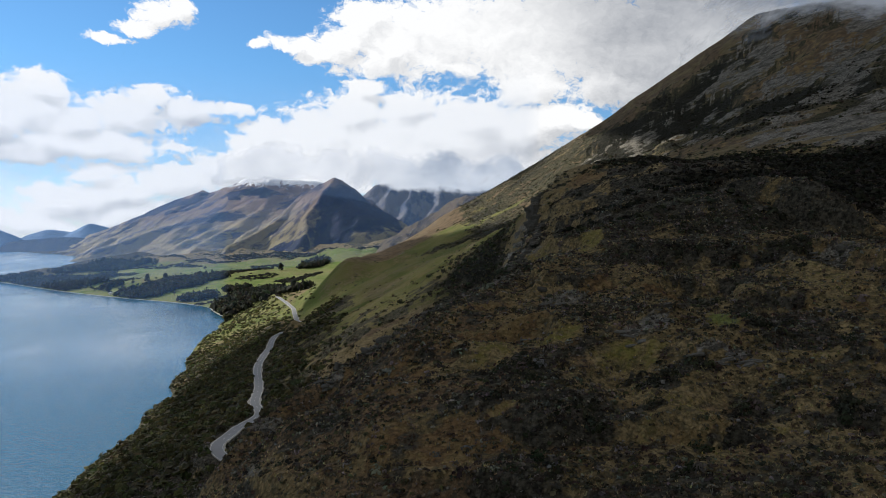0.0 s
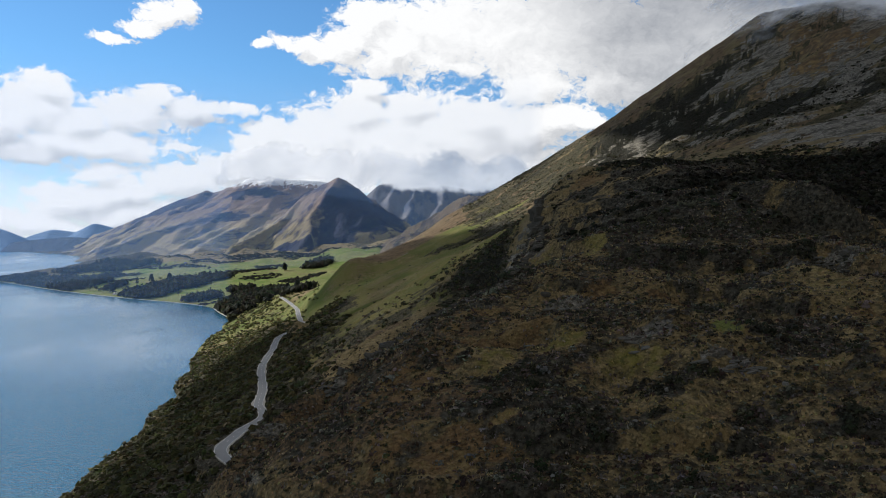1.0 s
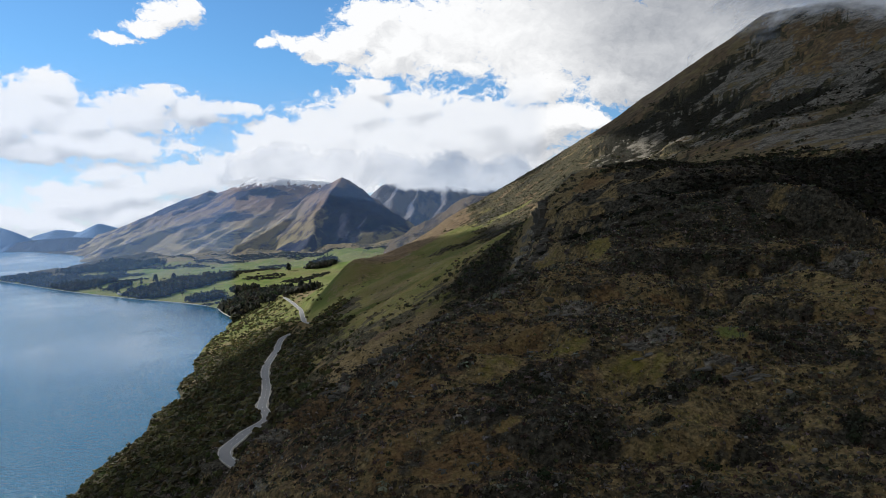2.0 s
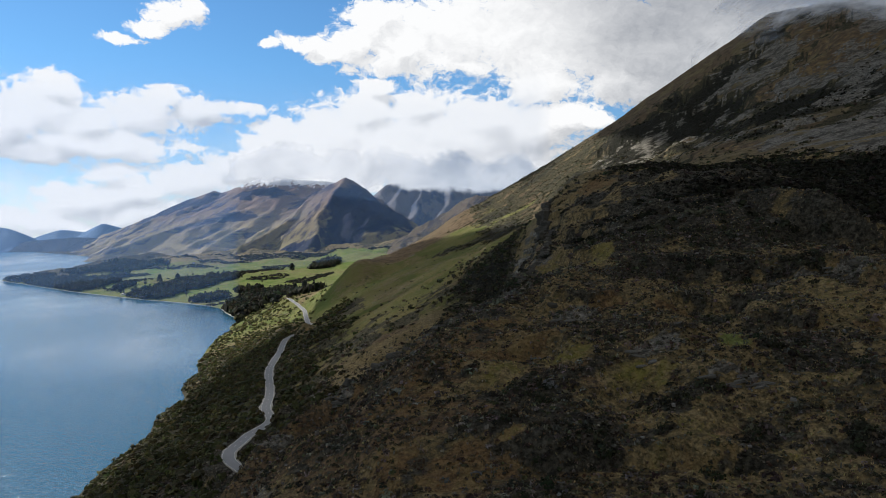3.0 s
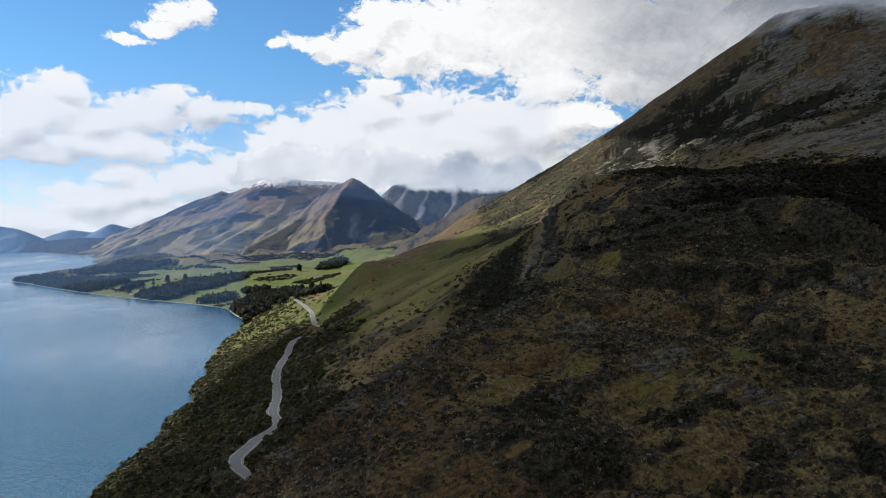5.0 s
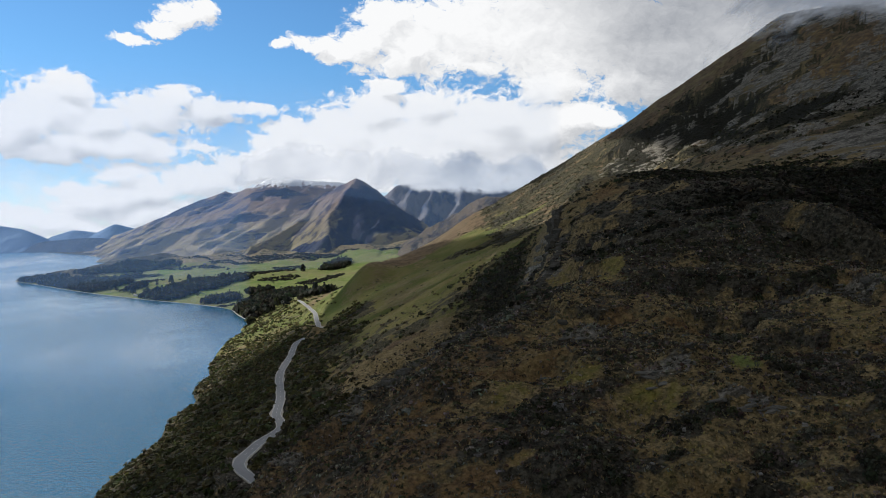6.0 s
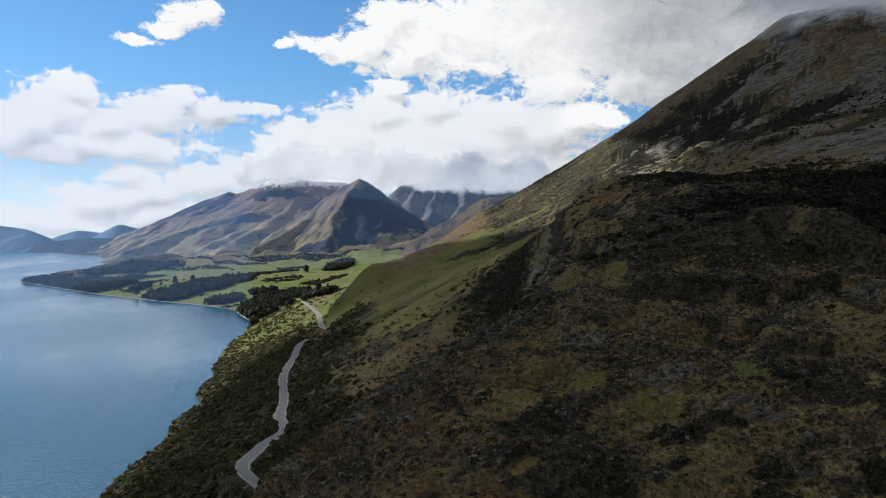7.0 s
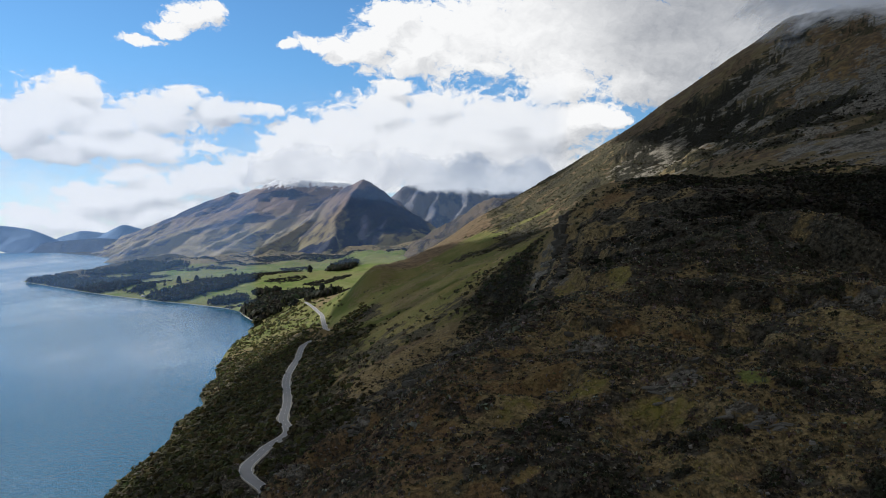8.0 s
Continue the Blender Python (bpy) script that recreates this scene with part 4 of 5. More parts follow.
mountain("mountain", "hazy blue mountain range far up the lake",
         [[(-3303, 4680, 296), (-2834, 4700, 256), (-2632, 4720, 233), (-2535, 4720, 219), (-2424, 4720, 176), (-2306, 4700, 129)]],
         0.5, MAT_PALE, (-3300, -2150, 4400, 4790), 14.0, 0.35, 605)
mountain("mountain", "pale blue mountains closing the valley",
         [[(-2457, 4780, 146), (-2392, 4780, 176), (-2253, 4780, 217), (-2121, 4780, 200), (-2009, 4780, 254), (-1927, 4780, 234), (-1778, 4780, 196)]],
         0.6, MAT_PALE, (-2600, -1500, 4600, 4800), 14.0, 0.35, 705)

# ---------------------------------------------------------------- the road
def ribbon(line, left, right, lift, thick=0.5):
    """A strip that follows a line, from one offset to another, with sides."""
    line = np.asarray(line)
    way_ = np.gradient(line[:, :2], axis=0)
    way_ /= np.linalg.norm(way_, axis=1)[:, None] + 1e-9
    side = np.stack([way_[:, 1], -way_[:, 0]], -1)
    bm = bmesh.new()
    rows = []
    left, right = np.broadcast_to(left, len(line)), np.broadcast_to(right, len(line))
    for q, s, l_, r_ in zip(line, side, left, right):
        row = []
        for off, up in ((l_, lift - thick), (l_, lift), (r_, lift), (r_, lift - thick)):
            row.append(bm.verts.new((q[0] + s[0] * off, q[1] + s[1] * off, q[2] + up)))
        rows.append(row)
    for a, b in zip(rows, rows[1:]):
        for k in range(3):
            bm.faces.new((a[k], a[k + 1], b[k + 1], b[k]))
    bm.faces.new(rows[0])
    bm.faces.new(rows[-1][::-1])
    bmesh.ops.recalc_face_normals(bm, faces=bm.faces)
    return bm


def eased(line, rounds=3):
    line = np.array(line)
    for _ in range(rounds):
        line[1:-1] = (line[:-2] + 2 * line[1:-1] + line[2:]) / 4
    return line


road_mid = eased(along(ROAD, 3.0), 4)
road = tagged(new("road", None), "winding two-lane grey asphalt road along the lake shore", "road", kind="structure")
part("carriageway", ribbon(road_mid, -2.5, 2.5, 0.12), MAT_ROAD, road)
ragged = [0.25 + 1.8 * np.maximum(0, fbm(road_mid[:, 0], road_mid[:, 1], 26.0, 3, k) + 0.12) for k in (15, 19)]
part("shoulder", ribbon(road_mid, -2.5 - ragged[0], -2.5, 0.08), MAT_GRAVEL, road, "pale gravel shoulder")
part("shoulder", ribbon(road_mid, 2.5, 2.5 + ragged[1], 0.08), MAT_GRAVEL, road, "pale gravel shoulder")
for off in (-2.4, 2.28):
    part("edge_line", ribbon(road_mid, off, off + 0.12, 0.125, 0.02), MAT_LINE, road, "white painted edge line")
# white dashes down the middle of the road
dash_steps = along([tuple(p) for p in road_mid], 10.0)
for a, b in zip(dash_steps[:-1:1], dash_steps[1::1]):
    part("centre_dash", ribbon([a + (b - a) * 0.1, a + (b - a) * 0.42], -0.07, 0.07, 0.126, 0.02), MAT_LINE, road)


# ---------------------------------------------------------------- clouds
def cloud_sheet(label, outline, mat, seed, lift=30.0, left=0.2, right=0.8, fade=0.45, crown=0.75):
    """A billowing bank: outline(u, v) gives its place, u and v from 0 to 1."""
    nu, nv = 90, 40
    u, v = (a.ravel() for a in np.meshgrid(np.linspace(0, 1, nu), np.linspace(0, 1, nv)))
    pts = outline(u, v)
    pts[:, 1] -= fbm(u * 9, v * 4, 1.0, 4, seed) * lift
    me = from_arrays("cloud", pts, sheet_faces(nv, nu), mat)
    weigh(me, "soft", smooth(0, left, u) * smooth(1, right, u) * smooth(0, fade, v) * smooth(1.0, crown, v))
    return tagged(new("cloud", me), label, "cloud")


def shade_cloud(cx, cy, z, rx, ry, turn, seed, label, mat):
    """An unseen flat-based cumulus added high up to block the sun, lumpy on top."""
    bm = bmesh.new()
    bmesh.ops.create_icosphere(bm, subdivisions=5, radius=1.0)
    co = np.array([v.co for v in bm.verts])
    a = np.arctan2(co[:, 1], co[:, 0])
    edge = 1 + 0.22 * fbm(np.cos(a) * 2 + seed, np.sin(a) * 2, 1.0, 5, seed)
    lump = 1 + 0.25 * fbm(co[:, 0] * 3 + seed, co[:, 1] * 3 + co[:, 2], 1.0, 4, seed + 3)
    c, s = math.cos(radians(turn)), math.sin(radians(turn))
    for v, e, l in zip(bm.verts, edge, lump):
        x, y = v.co.x * rx * e, v.co.y * ry * e
        v.co = (cx + x * c - y * s, cy + x * s + y * c, z + (v.co.z * 120 * l if v.co.z > 0 else v.co.z * 30))
    for f_ in bm.faces:
        f_.smooth = True
    me = bpy.data.meshes.new("cloud")
    bm.to_mesh(me)
    bm.free()
    me.materials.append(mat)
    return tagged(new("cloud", me), label, "cloud")


def cumulus_material(name, thin):
    m, n, bsdf, end = material(name)
    white = n.add("ShaderNodeBsdfDiffuse", {"Color": (0.75, 0.77, 0.80, 1)})
    glow = n.add("ShaderNodeBsdfTranslucent", {"Color": (0.75, 0.77, 0.80, 1)})
    body = n.add("ShaderNodeMixShader", {0: 0.42, 1: white.outputs[0], 2: glow.outputs[0]})
    gone = n.add("ShaderNodeBsdfTransparent")
    wisps = n.ramp(n.noise(place_of(n), 0.006, 5.0, 0.6), 0.38, 0.62, thin, min(1.0, thin * 2.2))
    mixed = n.add("ShaderNodeMixShader", {0: wisps if thin < 1 else 1.0, 1: gone.outputs[0], 2: body.outputs[0]})
    n.put(end.inputs[0], mixed.outputs[0])
    return m


MAT_CUMULUS = cumulus_material("cumulus", 1.0)
MAT_WISPY = cumulus_material("thin_cumulus", 0.38)


def over(x, y, z_ground, z_cloud):
    """Where a cloud must float for its shade to fall on a place."""
    k = (z_cloud - z_ground) / sun_way.z
    return x + sun_way.x * k, y + sun_way.y * k


BASE = 1150.0
# clouds out of view, each set by the place its shade must cover
for x, y, z, rx, ry, turn, seed, mat, label in (
        (170, 40, 120, 560, 460, 0, 4, MAT_CUMULUS, "unseen grey-based cumulus added to shade the hillside"),
        (330, 610, 220, 260, 190, 0, 34, MAT_CUMULUS, "unseen dark-based cumulus added to shade the rocky terraces"),
        (-80, 690, 90, 240, 400, 0, 14, MAT_WISPY, "unseen thin ragged cumulus added to dim the lake shore"),
        (185, 1430, 235, 210, 190, 20, 44, MAT_WISPY, "unseen small thin cumulus added to dim the hill's shoulder"),
        (470, 900, 300, 270, 430, 8, 24, MAT_CUMULUS, "unseen grey cumulus added to shade the upper slopes")):
    shade_cloud(*over(x, y, z, BASE), BASE, rx, ry, turn, seed, label, mat)

MAT_MIST = cloud_material("summit_mist", 0.97, 0.020, -0.02, 0.80)


def bank_material():
    """Distant cloud, part of the backdrop of sky: it glows, sunlit and shaded tones painted in, with ragged lower
    edges.
    """
    m, n, bsdf, end = material("cloud_bank")
    p = place_of(n)
    attr = n.add("ShaderNodeAttribute")
    attr.attribute_name = "soft"
    rag = n.math("ADD", n.math("MULTIPLY", n.noise(p, 0.008, 7.0, 0.62), 1.9), n.math("SUBTRACT", attr.outputs["Fac"], 1.05))
    a = n.ramp(rag, 0.30, 0.80)
    tone = n.ramp(n.noise(n.vec("MULTIPLY", p, (1, 1, 1.6)), 0.0035, 5.0, 0.55), 0.3, 0.7)
    # darker to the right: cloud shade put into the glow
    shady = n.ramp(n.add("ShaderNodeSeparateXYZ", {0: p}).outputs[0], -420.0, 150.0, 0.0, 0.75)
    colour = n.mix(shady, n.mix(tone, (0.60, 0.61, 0.63), (0.82, 0.82, 0.82)), n.mix(tone, (0.24, 0.29, 0.37), (0.52, 0.56, 0.62)))
    glow = n.add("ShaderNodeEmission", {"Color": colour, "Strength": 1.0})
    gone = n.add("ShaderNodeBsdfTransparent")
    mixed = n.add("ShaderNodeMixShader", {0: a, 1: gone.outputs[0], 2: glow.outputs[0]})
    n.put(end.inputs[0], mixed.outputs[0])
    return m


MAT_BANK = bank_material()


def summit_mist(u, v):
    """A mist sheet drawn in towards the camera so that it covers the skyline from there."""
    x = 362 + 368 * u
    crest = np.interp(x, (350, 386, 427, 455, 468, 517, 566, 700), (383, 414, 442, 454, 458, 474, 480, 476))
    z = crest - 52 + 165 * v
    k = 0.70 - 0.20 * v
    return np.stack([x * k, 1150 * k, 135 + (z - 135) * k], -1)


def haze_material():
    """A nearly clear blue surface whose colour stands in for haze."""
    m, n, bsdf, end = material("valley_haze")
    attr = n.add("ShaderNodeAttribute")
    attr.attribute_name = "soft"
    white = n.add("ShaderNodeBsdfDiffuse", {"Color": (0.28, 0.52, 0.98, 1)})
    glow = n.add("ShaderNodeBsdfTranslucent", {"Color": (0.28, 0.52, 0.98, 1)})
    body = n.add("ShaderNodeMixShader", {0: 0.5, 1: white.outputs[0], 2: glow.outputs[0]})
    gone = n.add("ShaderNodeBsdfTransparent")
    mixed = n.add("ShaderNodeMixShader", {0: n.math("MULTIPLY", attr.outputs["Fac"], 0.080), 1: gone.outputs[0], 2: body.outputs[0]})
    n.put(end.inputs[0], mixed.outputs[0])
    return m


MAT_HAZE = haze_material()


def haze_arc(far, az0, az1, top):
    """A curved see-through sheet across the valley at some distance, added in place of haze."""
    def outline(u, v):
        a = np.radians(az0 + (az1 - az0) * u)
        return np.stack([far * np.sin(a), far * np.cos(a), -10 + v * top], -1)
    ob = cloud_sheet("see-through blue sheet standing in for valley haze", outline, MAT_HAZE, 95, 0.0, 0.02, 0.98, 0.02)
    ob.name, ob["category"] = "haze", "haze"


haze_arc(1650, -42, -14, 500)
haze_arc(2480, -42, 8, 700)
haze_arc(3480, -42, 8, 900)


def far_bank(u, v):
    x = -1250 + 1850 * u
    low = np.interp(x, (-1250, -1150, -1000, -850, -600, -300, 0, 300, 600), (380, 365, 402, 416, 404, 360, 336, 328, 322))
    return np.stack([x, 4170 + 60 * v - 240 * smooth(-470, -250, x), low + v * 330], -1)


cloud_sheet("low grey mist sheet hung before the hill's summit", summit_mist, MAT_MIST, 91, 2.0, 0.35, 0.99, 0.55, 0.93)
cloud_sheet("bright glowing cloud sheet before the far summits", far_bank, MAT_BANK, 92, 5.0, 0.12, 0.9, 0.28, 0.4)


# ---------------------------------------------------------------- plants
def leaf_tuft(count, size, flat, seed):
    """Leaf facets of one clump: corners of quads round a low dome of radius 1, and how high each sits."""
    rng = np.random.default_rng(seed)
    d = rng.normal(size=(count, 3))
    d[:, 2] = np.abs(d[:, 2]) * flat
    d /= np.linalg.norm(d, axis=1)[:, None]
    lobes = rng.normal(size=(4, 3))
    lobes[:, 2] = np.abs(lobes[:, 2])
    lobes /= np.linalg.norm(lobes, axis=1)[:, None]
    swell = 0.62 + 0.38 * (d @ lobes.T).max(1) ** 3
    c = d * (swell * rng.uniform(0.7, 1.05, count))[:, None] * (1, 1, 0.95)
    n = d + rng.normal(size=(count, 3)) * 0.32
    n /= np.linalg.norm(n, axis=1)[:, None]
    t = np.cross(n, rng.normal(size=(count, 3)))
    t /= np.linalg.norm(t, axis=1)[:, None]
    b = np.cross(n, t)
    s = size * rng.uniform(0.6, 1.4, (count, 1))
    w = s * rng.uniform(0.5, 1.0, (count, 1))
    quads = np.stack([c - t * s, c - b * w, c + t * s, c + b * w], 1)
    return quads


def tall_tuft(count, seed, taper=1.0):
    """Facets of a conifer's or poplar's crown: 1 high, drawn in towards the tip."""
    rng = np.random.default_rng(seed)
    h = rng.uniform(0.08, 1.0, count) ** 0.8
    a = rng.uniform(0, 6.283, count)
    r = (0.26 * (1 - h * taper) + 0.05) * rng.uniform(0.55, 1.15, count)
    c = np.stack([np.cos(a) * r, np.sin(a) * r, h], -1)
    n = np.stack([np.cos(a), np.sin(a), 0.5 + 0 * a], -1) + rng.normal(size=(count, 3)) * 0.4
    n /= np.linalg.norm(n, axis=1)[:, None]
    t = np.cross(n, rng.normal(size=(count, 3)))
    t /= np.linalg.norm(t, axis=1)[:, None]
    b = np.cross(n, t)
    s = 0.085 * rng.uniform(0.6, 1.4, (count, 1))
    return np.stack([c - t * s, c - b * s * 0.8, c + t * s, c + b * s * 0.8], 1)


def blades(count, seed):
    """Blades of one grass tussock, as narrow quads that fan out."""
    rng = np.random.default_rng(seed)
    a, lean = rng.uniform(0, 6.283, count), rng.uniform(0.2, 0.9, count)
    tip = np.stack([np.cos(a) * lean, np.sin(a) * lean, rng.uniform(0.5, 1.0, count)], -1)
    side = np.stack([-np.sin(a), np.cos(a), 0 * a], -1) * 0.09
    foot = np.stack([np.cos(a) * 0.12, np.sin(a) * 0.12, 0 * a - 0.1], -1)
    return np.stack([foot - side, foot + side, tip + side * 0.3, tip - side * 0.3], 1)


def strew(name, label, category, places, sizes, heights, tints, forms, seed, sink=0.1):
    """Many clumps in one mesh: each takes one of the forms, turned, sized and tinted."""
    rng = np.random.default_rng(seed)
    pick = rng.integers(0, len(forms), len(places))
    verts, cols = [], []
    for k, form in enumerate(forms):
        sel = np.where(pick == k)[0]
        a = rng.uniform(0, 6.283, len(sel))
        c, s = np.cos(a)[:, None, None], np.sin(a)[:, None, None]
        x, y, z = form[None, ..., 0], form[None, ..., 1], form[None, ..., 2]
        w, h = sizes[sel][:, None, None], heights[sel][:, None, None]
        p = np.stack([(x * c - y * s) * w, (x * s + y * c) * w, z * h - sink * h], -1)
        p += places[sel][:, None, None, :]
        verts.append(p.reshape(-1, 3))
        leaf = rng.uniform(0.75, 1.25, (len(sel), form.shape[0], 1, 1))
        cols.append((np.broadcast_to(tints[sel][:, None, None, :] * leaf, p.shape)).reshape(-1, 3))
    verts, cols = np.concatenate(verts), np.concatenate(cols)
    me = from_arrays(name, verts, np.arange(len(verts)).reshape(-1, 4), MAT_LEAF, False)
    paint(me, "tint", np.c_[cols, np.ones(len(cols))])
    return tagged(new(name, me), label, category, kind="stuff")


def scatter(count, box, keep, seed, polar=False):
    """Random places on the land in a box (or a range of distance and bearing) where keep(x, y, z, chance) holds."""
    rng = np.random.default_rng(seed)
    a, b, c, d = box
    if polar:
        r = np.sqrt(rng.uniform(a * a, b * b, count)) if polar == "even" else np.exp(rng.uniform(math.log(a), math.log(b), count))
        t = np.radians(rng.uniform(c, d, count))
        x, y = r * np.sin(t), r * np.cos(t)
    else:
        x, y = rng.uniform(a, b, count), rng.uniform(c, d, count)
    z = land(x, y)
    ok = keep(x, y, z, rng.uniform(0, 1, count))
    dist, _ = near_road(x, y)
    ok &= (dist > 4.9) & (z > lake_level(np.hypot(x, y)) + 0.6)
    return np.stack([x, y, z], -1)[ok]


def tinted(base, count, seed, spread=0.3, hue=0.15):
    rng = np.random.default_rng(seed)
    base = np.array(base)[rng.integers(0, len(base), count)]
    return base * rng.uniform(1 - spread, 1 + spread, (count, 1)) * rng.uniform(1 - hue, 1 + hue, (count, 3))


BUSH = [leaf_tuft(26, 0.24, 1.0, 100 + k) for k in range(6)]
SMALL_BUSH = [leaf_tuft(12, 0.42, 1.0, 120 + k) for k in range(6)]
TINY_BUSH = [leaf_tuft(8, 0.50, 1.0, 125 + k) for k in range(6)]
FINE_BUSH = [leaf_tuft(44, 0.17, 1.0, 130 + k) for k in range(6)]
GRASS = [blades(7, 140 + k) for k in range(5)]
CONIFER = [tall_tuft(34, 160 + k) for k in range(5)]
ROUND_TREE = [leaf_tuft(15, 0.36, 0.8, 180 + k) + (0, 0, 0.35) for k in range(5)]


def wants_scrub(x, y, z, chance):
    c = land_cover(x, y, z)
    clump = fbm(x, y, 9.0, 3, 201) * 0.9 + fbm(x, y, 30.0, 2, 202) * 0.5
    want = 0.34 + 1.0 * (c[:, 3] - 0.25) + 0.9 * clump + 0.10 * smooth(20, 60, x) * smooth(190, 150, y) - 0.8 * c[:, 0] - 0.3 * c[:, 1]
    return (chance < want - 0.10 * bracken(x, y)) & (y < 430)


q = scatter(62000, (86, 430, -31, 33), wants_scrub, 301, "even")
rng = np.random.default_rng(302)
w = (rng.uniform(0.35, 1.0, len(q)) ** 2 * 0.85 + 0.22) * np.where(rng.uniform(0, 1, len(q)) < 0.05, 1.8, 1.0)
low_ = 1 - 0.45 * np.maximum(oval(q[:, 0], q[:, 1], 78, 236, 52, 22, -8), oval(q[:, 0], q[:, 1], 112, 309, 22, 9, -14))
w = w * low_
tall_, tint_ = w * rng.uniform(0.6, 1.0, len(q)), tinted([(0.050, 0.046, 0.036), (0.062, 0.054, 0.042), (0.044, 0.046, 0.029), (0.090, 0.078, 0.060), (0.080, 0.062, 0.048), (0.200, 0.185, 0.155)], len(q), 303)
# scrub darkened in hollows and thickets: the hollows' shade is put into its tint
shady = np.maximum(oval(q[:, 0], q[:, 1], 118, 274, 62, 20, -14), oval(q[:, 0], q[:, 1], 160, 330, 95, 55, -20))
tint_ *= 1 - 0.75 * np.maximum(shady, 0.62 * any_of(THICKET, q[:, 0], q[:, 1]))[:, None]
close = np.hypot(q[:, 0], q[:, 1]) < 210
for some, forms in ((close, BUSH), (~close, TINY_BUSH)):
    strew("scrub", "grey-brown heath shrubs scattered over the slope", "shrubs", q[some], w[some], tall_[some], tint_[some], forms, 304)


def wants_low(x, y, z, chance):
    c = land_cover(x, y, z)
    clump = fbm(x, y, 5.0, 3, 205) * 0.9 + fbm(x, y, 18.0, 2, 206) * 0.6
    return chance < 0.55 + 0.6 * (c[:, 3] - 0.35) + clump - 0.6 * c[:, 0]


q = scatter(42000, (86, 225, -31, 33), wants_low, 306, "even")
rng = np.random.default_rng(307)
w = rng.uniform(0.25, 0.62, len(q))
strew("low_heath", "small dark heath bushes between the tussocks", "shrubs", q, w, w * rng.uniform(0.7, 1.2, len(q)),
      tinted([(0.080, 0.070, 0.052), (0.060, 0.056, 0.040), (0.150, 0.130, 0.100), (0.105, 0.102, 0.054), (0.115, 0.082, 0.056), (0.220, 0.200, 0.165)], len(q), 308), TINY_BUSH, 309)


def wants_grass(x, y, z, chance):
    c = land_cover(x, y, z)
    return (chance < 0.75 - 0.6 * c[:, 3] - 0.4 * c[:, 1] + 0.8 * fbm(x, y, 12.0, 3, 211)) & (y < 330)


q = scatter(52000, (86, 260, -31, 33), wants_grass, 311, "even")
rng = np.random.default_rng(312)
w = rng.uniform(0.25, 0.6, len(q))
fern_, green_ = bracken(q[:, 0], q[:, 1])[:, None], any_of(GRASSY, q[:, 0], q[:, 1])[:, None]
blade_ = tinted([(0.520, 0.420, 0.225), (0.430, 0.350, 0.165), (0.330, 0.250, 0.140)], len(q), 313)
blade_ = blade_ * (1 - fern_) + tinted([(0.215, 0.120, 0.052), (0.260, 0.165, 0.065)], len(q), 315) * fern_
blade_ = blade_ * (1 - green_) + tinted([(0.360, 0.300, 0.095), (0.440, 0.350, 0.140)], len(q), 316) * green_
strew("tussock_grass", "tufts of tan, rust and olive tussock grass", "grass", q, w, w * rng.uniform(0.6, 1.0, len(q)), blade_, GRASS, 314)


def wants_twigs(x, y, z, chance):
    on_rock = any_of(STONY, x, y)
    return chance < 0.02 + 0.55 * on_rock + 0.35 * fbm(x, y, 16.0, 3, 271)


q = scatter(42000, (86, 300, -31, 33), wants_twigs, 371, "even")
rng = np.random.default_rng(372)
w = rng.uniform(0.5, 1.2, len(q))
strew("matagouri", "grey twiggy matagouri and dead bracken stems", "shrubs", q, w, w * rng.uniform(0.7, 1.2, len(q)),
      tinted([(0.23, 0.215, 0.185), (0.16, 0.148, 0.125), (0.29, 0.27, 0.225), (0.11, 0.098, 0.08)], len(q), 373), GRASS, 374)


def wants_bush(x, y, z, chance):
    side = smooth(-60, -95, x + (y - 400) * 0.16 - 26 * smooth(560, 450, y))
    side = np.maximum(side, 0.9 * np.maximum(oval(x, y, -112, 850, 16, 60, 4), oval(x, y, -92, 650, 20, 95, 10)))
    side = np.maximum(side, 0.42 * oval(x, y, -160, 1040, 18, 85, 0))
    return (chance < side * (0.98 - 0.72 * smooth(840, 1000, y)) * (0.75 + 0.6 * fbm(x, y, 40.0, 3, 221)))


q = scatter(30000, (-340, -40, 220, 1400), wants_bush, 321)
rng = np.random.default_rng(322)
w = rng.uniform(1.3, 3.8, len(q))
bush_tint = tinted([(0.053, 0.057, 0.024), (0.067, 0.069, 0.028), (0.050, 0.050, 0.025), (0.090, 0.084, 0.036)], len(q), 323)
# lighter beyond 760 m: sunlight on that patch is put into the tint
bush_tint *= 1 + smooth(760, 920, q[:, 1])[:, None] * np.array([0.25, 0.28, 0.08])
strew("coastal_bush", "dense dark green bush between road and lake", "bush", q, w, w * rng.uniform(0.7, 1.1, len(q)),
      bush_tint, SMALL_BUSH, 324)


def wants_slope(x, y, z, chance):
    c = land_cover(x, y, z)
    lit_face = smooth(850, 950, y) * smooth(50, 80, x) * smooth(260, 200, z)
    return chance < 0.22 + 0.9 * (c[:, 3] - 0.3) - 0.35 * c[:, 1] + 0.6 * fbm(x, y, 35.0, 3, 231) - 0.08 * smooth(500, 800, y) * smooth(80, 0, x) + 0.62 * lit_face + 0.9 * np.maximum(oval(x, y, 48, 893, 30, 14, -42), oval(x, y, 74, 850, 24, 12, -50)) - 0.25 * oval(x, y, 58, 985, 76, 26, -4)


q = np.concatenate([scatter(36000, (400, 1350, 0, 33), wants_slope, 331, True), scatter(15000, (-150, 60, 400, 1300), wants_slope, 335)])
rng = np.random.default_rng(332)
w = rng.uniform(0.4, 1.0, len(q)) ** 1.8 * 2.0 + 0.2
